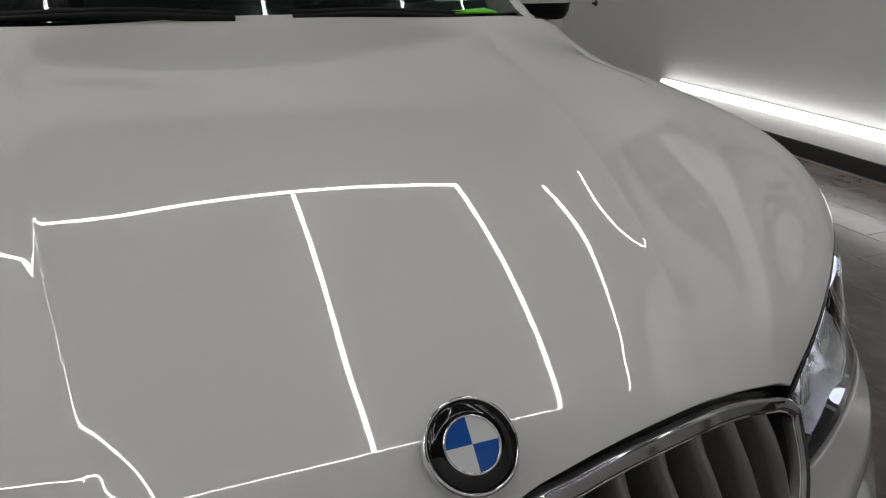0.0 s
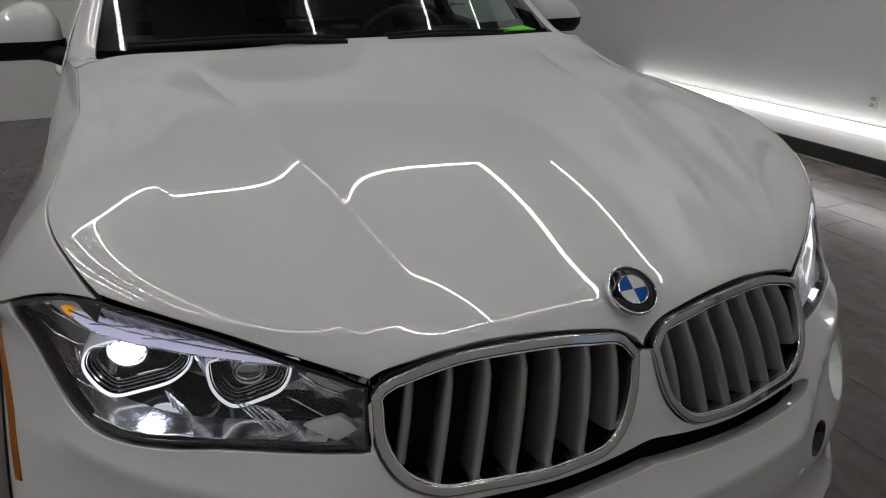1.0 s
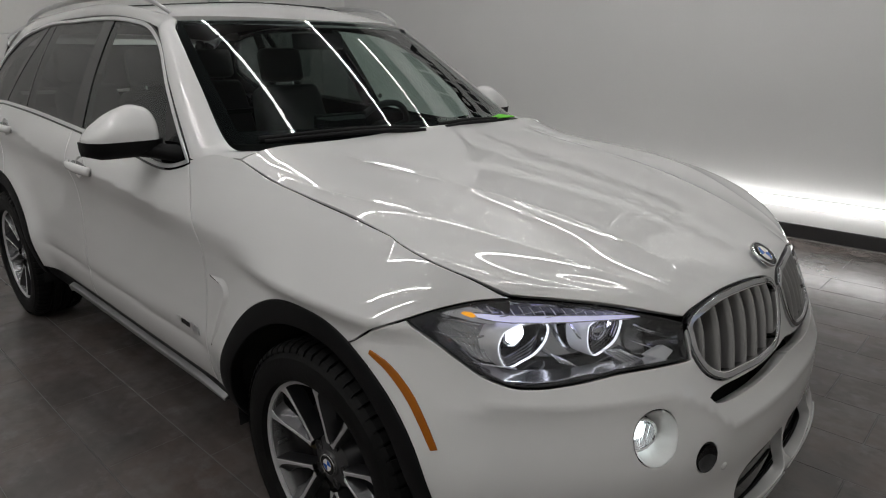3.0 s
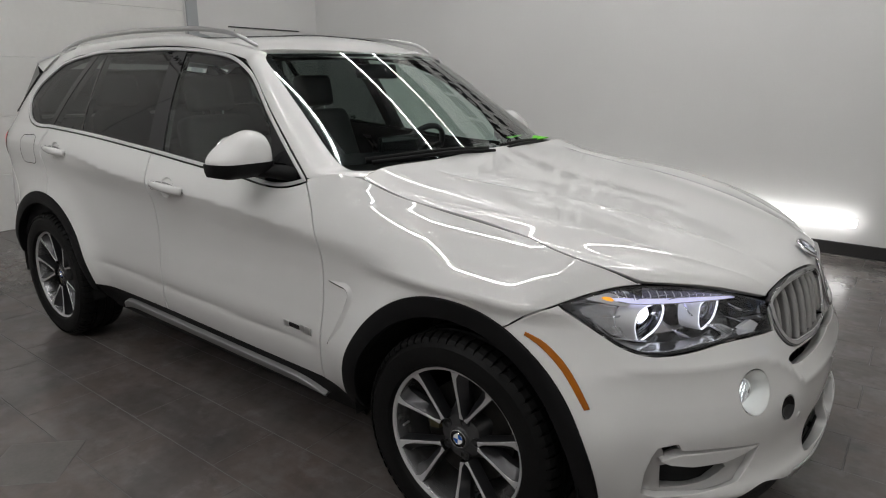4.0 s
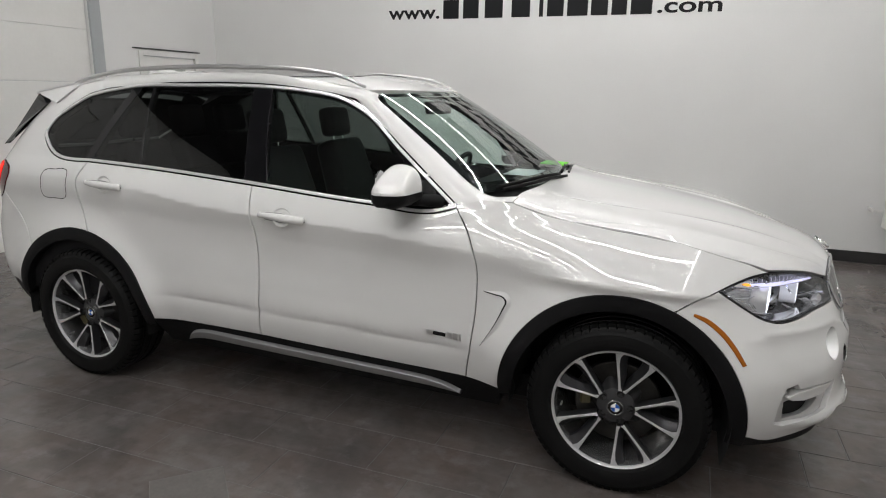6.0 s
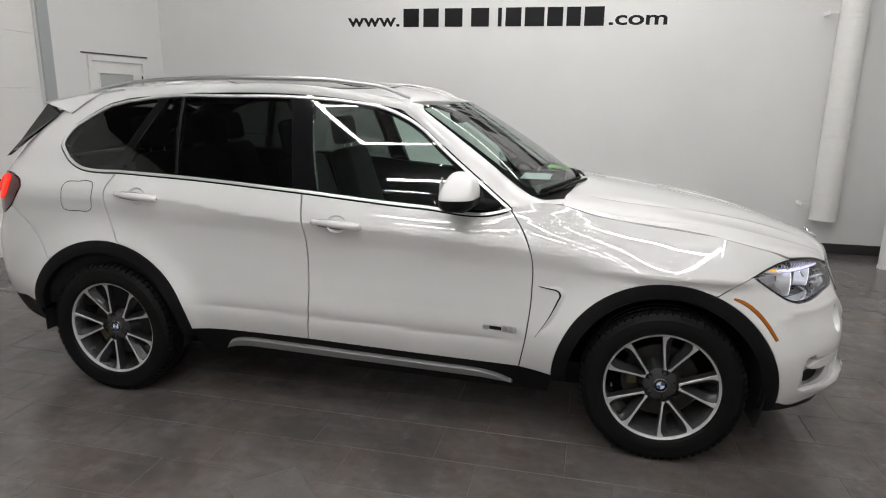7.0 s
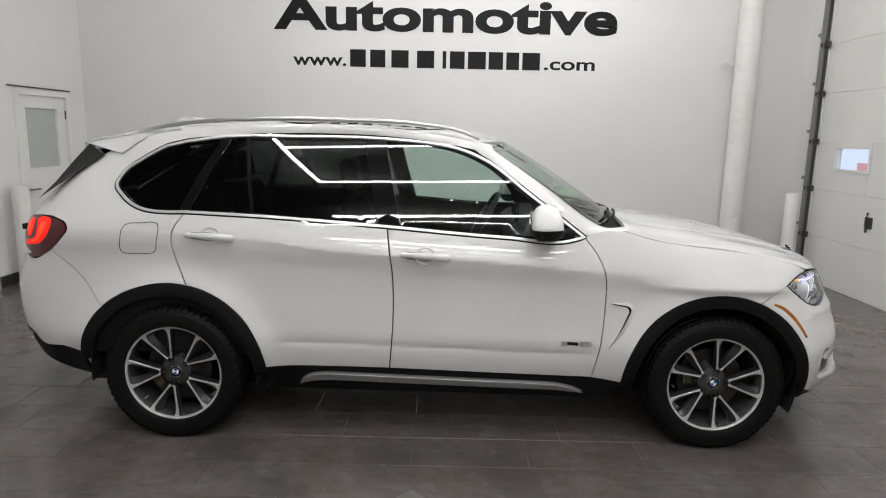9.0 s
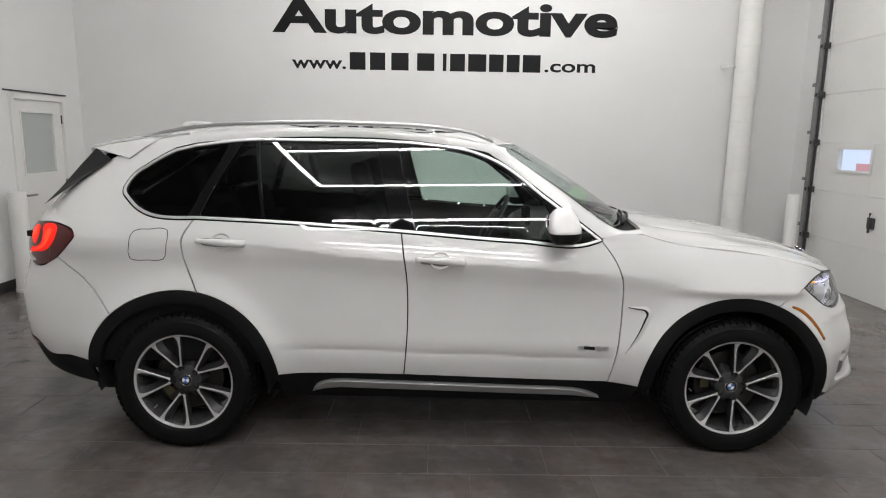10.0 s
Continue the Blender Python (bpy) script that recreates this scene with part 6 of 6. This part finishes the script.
                fr.append([face.verts.new(q) for q in (p + tan * .0010 + z * (h - .0004), p + tan * .0024 + z * (h + .0012), p + tan * (stripe - .0012) + z * (h + .0012), p + tan * stripe + z * (h - .0004))])
            for a, b in zip(rows, rows[1:]):
                for q in range(6):
                    bm.faces.new((a[q], a[q + 1], b[q + 1], b[q]))
            for a, b in zip(fr, fr[1:]):
                for q in range(3):
                    face.faces.new((a[q], a[q + 1], b[q + 1], b[q]))
            for x in (bm, face):
                bmesh.ops.recalc_face_normals(x, faces=x.faces[:])
            sp = part("spoke", bm, WHEEL_DARK, wheel, "", 35)
            part("machined_edge", face, WHEEL_FACE, sp, "machined silver edge", 35)
    disc = part("brake_disc", add_lathe(bmesh.new(), [(.06, .01), (.075, .018), (.174, .018), (.178, .015), (.178, -.008), (.06, -.008)], 48), DISC, wheel, "steel brake disc", 30)
    bm = bmesh.new()
    rows = []
    for i in range(9):
        m = Matrix.Rotation(math.radians(166 + i * 2.8), 4, "Z")
        rows.append([bm.verts.new(m @ Vector(v)) for v in ((.104, 0, .020), (.108, 0, .044), (.142, 0, .046), (.152, 0, .040), (.152, 0, .0))])
    for a, b in zip(rows, rows[1:]):
        for i in range(4):
            bm.faces.new((a[i], a[i + 1], b[i + 1], b[i]))
    bm.faces.new(rows[0]), bm.faces.new(rows[-1][::-1])
    bmesh.ops.recalc_face_normals(bm, faces=bm.faces[:])
    part("caliper", bm, CALIPER, disc, "dull gold brake caliper")
    part("valve", add_lathe(bmesh.new(), [(.0005, .03), (.004, .03), (.004, 0)], 10, Matrix.Rotation(math.radians(185), 4, "Z") @ Matrix.Translation((.222, 0, .07))), SATIN, wheel)
    return wheel


wheel = build_wheel()
OUT_R = Matrix(((1, 0, 0), (0, 0, -1), (0, 1, 0))).to_4x4()
OUT_L = Matrix(((-1, 0, 0), (0, 0, 1), (0, 1, 0))).to_4x4()
wheel.matrix_basis = Matrix.Translation((0, -.812, .369)) @ OUT_R
copy_thing(wheel, Matrix.Translation((-WB, -.812, .369)) @ OUT_R @ Matrix.Rotation(math.radians(37), 4, "Z"))
copy_thing(wheel, Matrix.Translation((0, .812, .369)) @ OUT_L)
copy_thing(wheel, Matrix.Translation((-WB, .812, .369)) @ OUT_L)

# cabin
skin("cabin_trim", inset(.040), [join(curve([(-.74, 1.166), (-.811, 1.144), (-1.16, 1.155), (-1.784, 1.198), (-2.398, 1.236), (-2.853, 1.254), (-3.117, 1.273), (-3.235, 1.33), (-3.30, 1.385), (-3.28, 1.44), (-3.19, 1.50), (-3.06, 1.56), (-2.90, 1.605)]), [(-3.3, 1.60), (-3.62, 1.52), (-4.0, 1.25), (U_REAR, 1.24), (U_REAR, .46), (-3.45, .46), (-.70, .46)])], DASH, car, "dark cabin side trim", step=.08, depth=.002, gap=0)
part("rear_shelf", box((-3.85, -.66, 1.10), (-2.75, .66, 1.13)), DASH, car, "dark load cover")
part("cabin_floor", box((-3.5, -.70, .30), (-.30, .70, .36)), DASH, car)
bm = bmesh.new()
dash_line = curve([(-.55, 1.17), (-.75, 1.165), (-.95, 1.14), (-1.05, 1.08), (-1.03, .95), (-.98, .75), (-.60, .70)], .05)
for y in (-.74, .74):
    bm.faces.new([bm.verts.new((x, y, z)) for x, z in dash_line])
vs = bm.verts[:]
n = len(dash_line)
bm.verts.ensure_lookup_table()
for i in range(n):
    j = (i + 1) % n
    bm.faces.new((bm.verts[i], bm.verts[j], bm.verts[n + j], bm.verts[n + i]))
part("dashboard", bm, DASH, car, "black dashboard", 50)
part("screen", box((-1.03, -.14, 1.13), (-1.01, .14, 1.24), .006), GLOSS_BLACK, car, "dark display on the dashboard")
wheel_m = facing((-1.20, .37, 1.10), (-.85, 0, .5))
bm = add_lathe(bmesh.new(), [(.187 + .016 * math.cos(a), .016 * math.sin(a)) for a in np.linspace(0, 2 * math.pi, 9)[:-1]], 40, wheel_m, True)
steer = part("steering_wheel", bm, LEATHER, car, "black leather steering wheel", True)
bm = add_lathe(bmesh.new(), [(.0005, .03), (.05, .03), (.075, .012), (.08, -.02)], 24, wheel_m)
for a in (20, 160, 270):
    ca, sa = math.cos(math.radians(a)), math.sin(math.radians(a))
    add_tube(bm, [wheel_m @ Vector((.06 * ca, .06 * sa, .005)), wheel_m @ Vector((.18 * ca, .18 * sa, .0))], .014, 8)
part("steering_hub", bm, DASH, steer, "", 40)


def seat(x, y, w, name):
    s = part(name, box((x - .27, y - w / 2, .58), (x + .30, y + w / 2, .74), .05, 3), LEATHER, car, "black leather seat", 50)
    bm = box((-.075, -w / 2, 0), (.075, w / 2, .64), .06, 3)
    for v in bm.verts:
        f = v.co.z / .64
        v.co.y *= 1 - .25 * f * f
    bmesh.ops.transform(bm, matrix=pose(x - .28, y, .70, 0, -17, 0), verts=bm.verts)
    part("backrest", bm, LEATHER, s, "", 50)
    bm = box((-.05, -.13, 0), (.05, .13, .19), .045, 3)
    bmesh.ops.transform(bm, matrix=pose(x - .475, y, 1.335, 0, -10, 0), verts=bm.verts)
    part("headrest", bm, LEATHER, s, "", 50)
    for dy in (-.06, .06):
        part("headrest_post", add_tube(bmesh.new(), [(x - .46, y + dy, 1.27), (x - .475, y + dy, 1.37)], .006, 8), CHROME, s)


seat(-1.55, -.37, .52, "front_seat")
seat(-1.55, .37, .52, "front_seat")
for y in (-.42, 0, .42):
    seat(-2.45, y, .42, "rear_seat")


def liner(s, t):
    p = roof_top(.02 + s * .9, t * .96)
    p[:, 2] -= .045
    return p


sheet("headliner", liner, 20, 10, LINING, car, "dark grey headliner", whole=True, flip=True)
bm = box((-.012, -.12, -.035), (.012, .12, .035), .012, 3)
bmesh.ops.transform(bm, matrix=pose(-1.16, .0, 1.545, 0, -12, -12), verts=bm.verts)
part("inside_mirror", bm, DASH, car, "black inside mirror", 50)
bm = bmesh.new()
add_box(bm, (-.72, .43, 1.172), (-.58, .62, 1.176), .0)
bmesh.ops.transform(bm, matrix=pose(0, 0, .012, 0, 3, 0), verts=bm.verts)
tagged(part("paper_card", bm, GREEN_CARD, None), "bright green card lying on the dashboard", "card")
bm = bmesh.new()
add_box(bm, (-.80, .12, 1.180), (-.62, .42, 1.183), .0)
tagged(part("paper_sheet", bm, PAPER, None), "white printed sheet lying on the dashboard", "paper")


# ---- floor tiles, last ----
TW, TD, TJ = .61, .305, .0036
tile_mesh = bpy.data.meshes.new("tile")
bm = box((TJ / 2, TJ / 2, -.006), (TW - TJ / 2, TD - TJ / 2, 0), .0016, 1)
bm.to_mesh(tile_mesh)
bm.free()
tile_mesh.materials.append(TILE)
rest_v, rest_f = [], []
count = 0
base_v = [v.co.copy() for v in tile_mesh.vertices]
base_f = [tuple(p.vertices) for p in tile_mesh.polygons]
row0 = math.floor((ROOM_Y0 + .87) / TD)
row1 = math.ceil((ROOM_Y1 + .87) / TD)
for r in range(row0, row1):
    y = -.87 + r * TD
    if y + TD > ROOM_Y1 + .2:
        continue
    x = (.20 if r % 2 else .41) - TW * math.ceil((.41 - ROOM_X0) / TW) - TW
    while x < ROOM_X1:
        if x + TW > ROOM_X0:
            if count < 300 and -3.9 < x < 2.0 and -3.2 < y < -.3:
                count += 1
                ob = new("tile", tile_mesh)
                ob.parent = floor
                ob.location = (x, y, 0)
            else:
                k = len(rest_v)
                rest_v += [(v.x + x, v.y + y, v.z) for v in base_v]
                rest_f += [tuple(i + k for i in f) for f in base_f]
        x += TW
me = bpy.data.meshes.new("far_tiles")
me.from_pydata(rest_v, [], rest_f)
ob = link("far_tiles", me, TILE, floor)
ob["kind"] = "stuff"
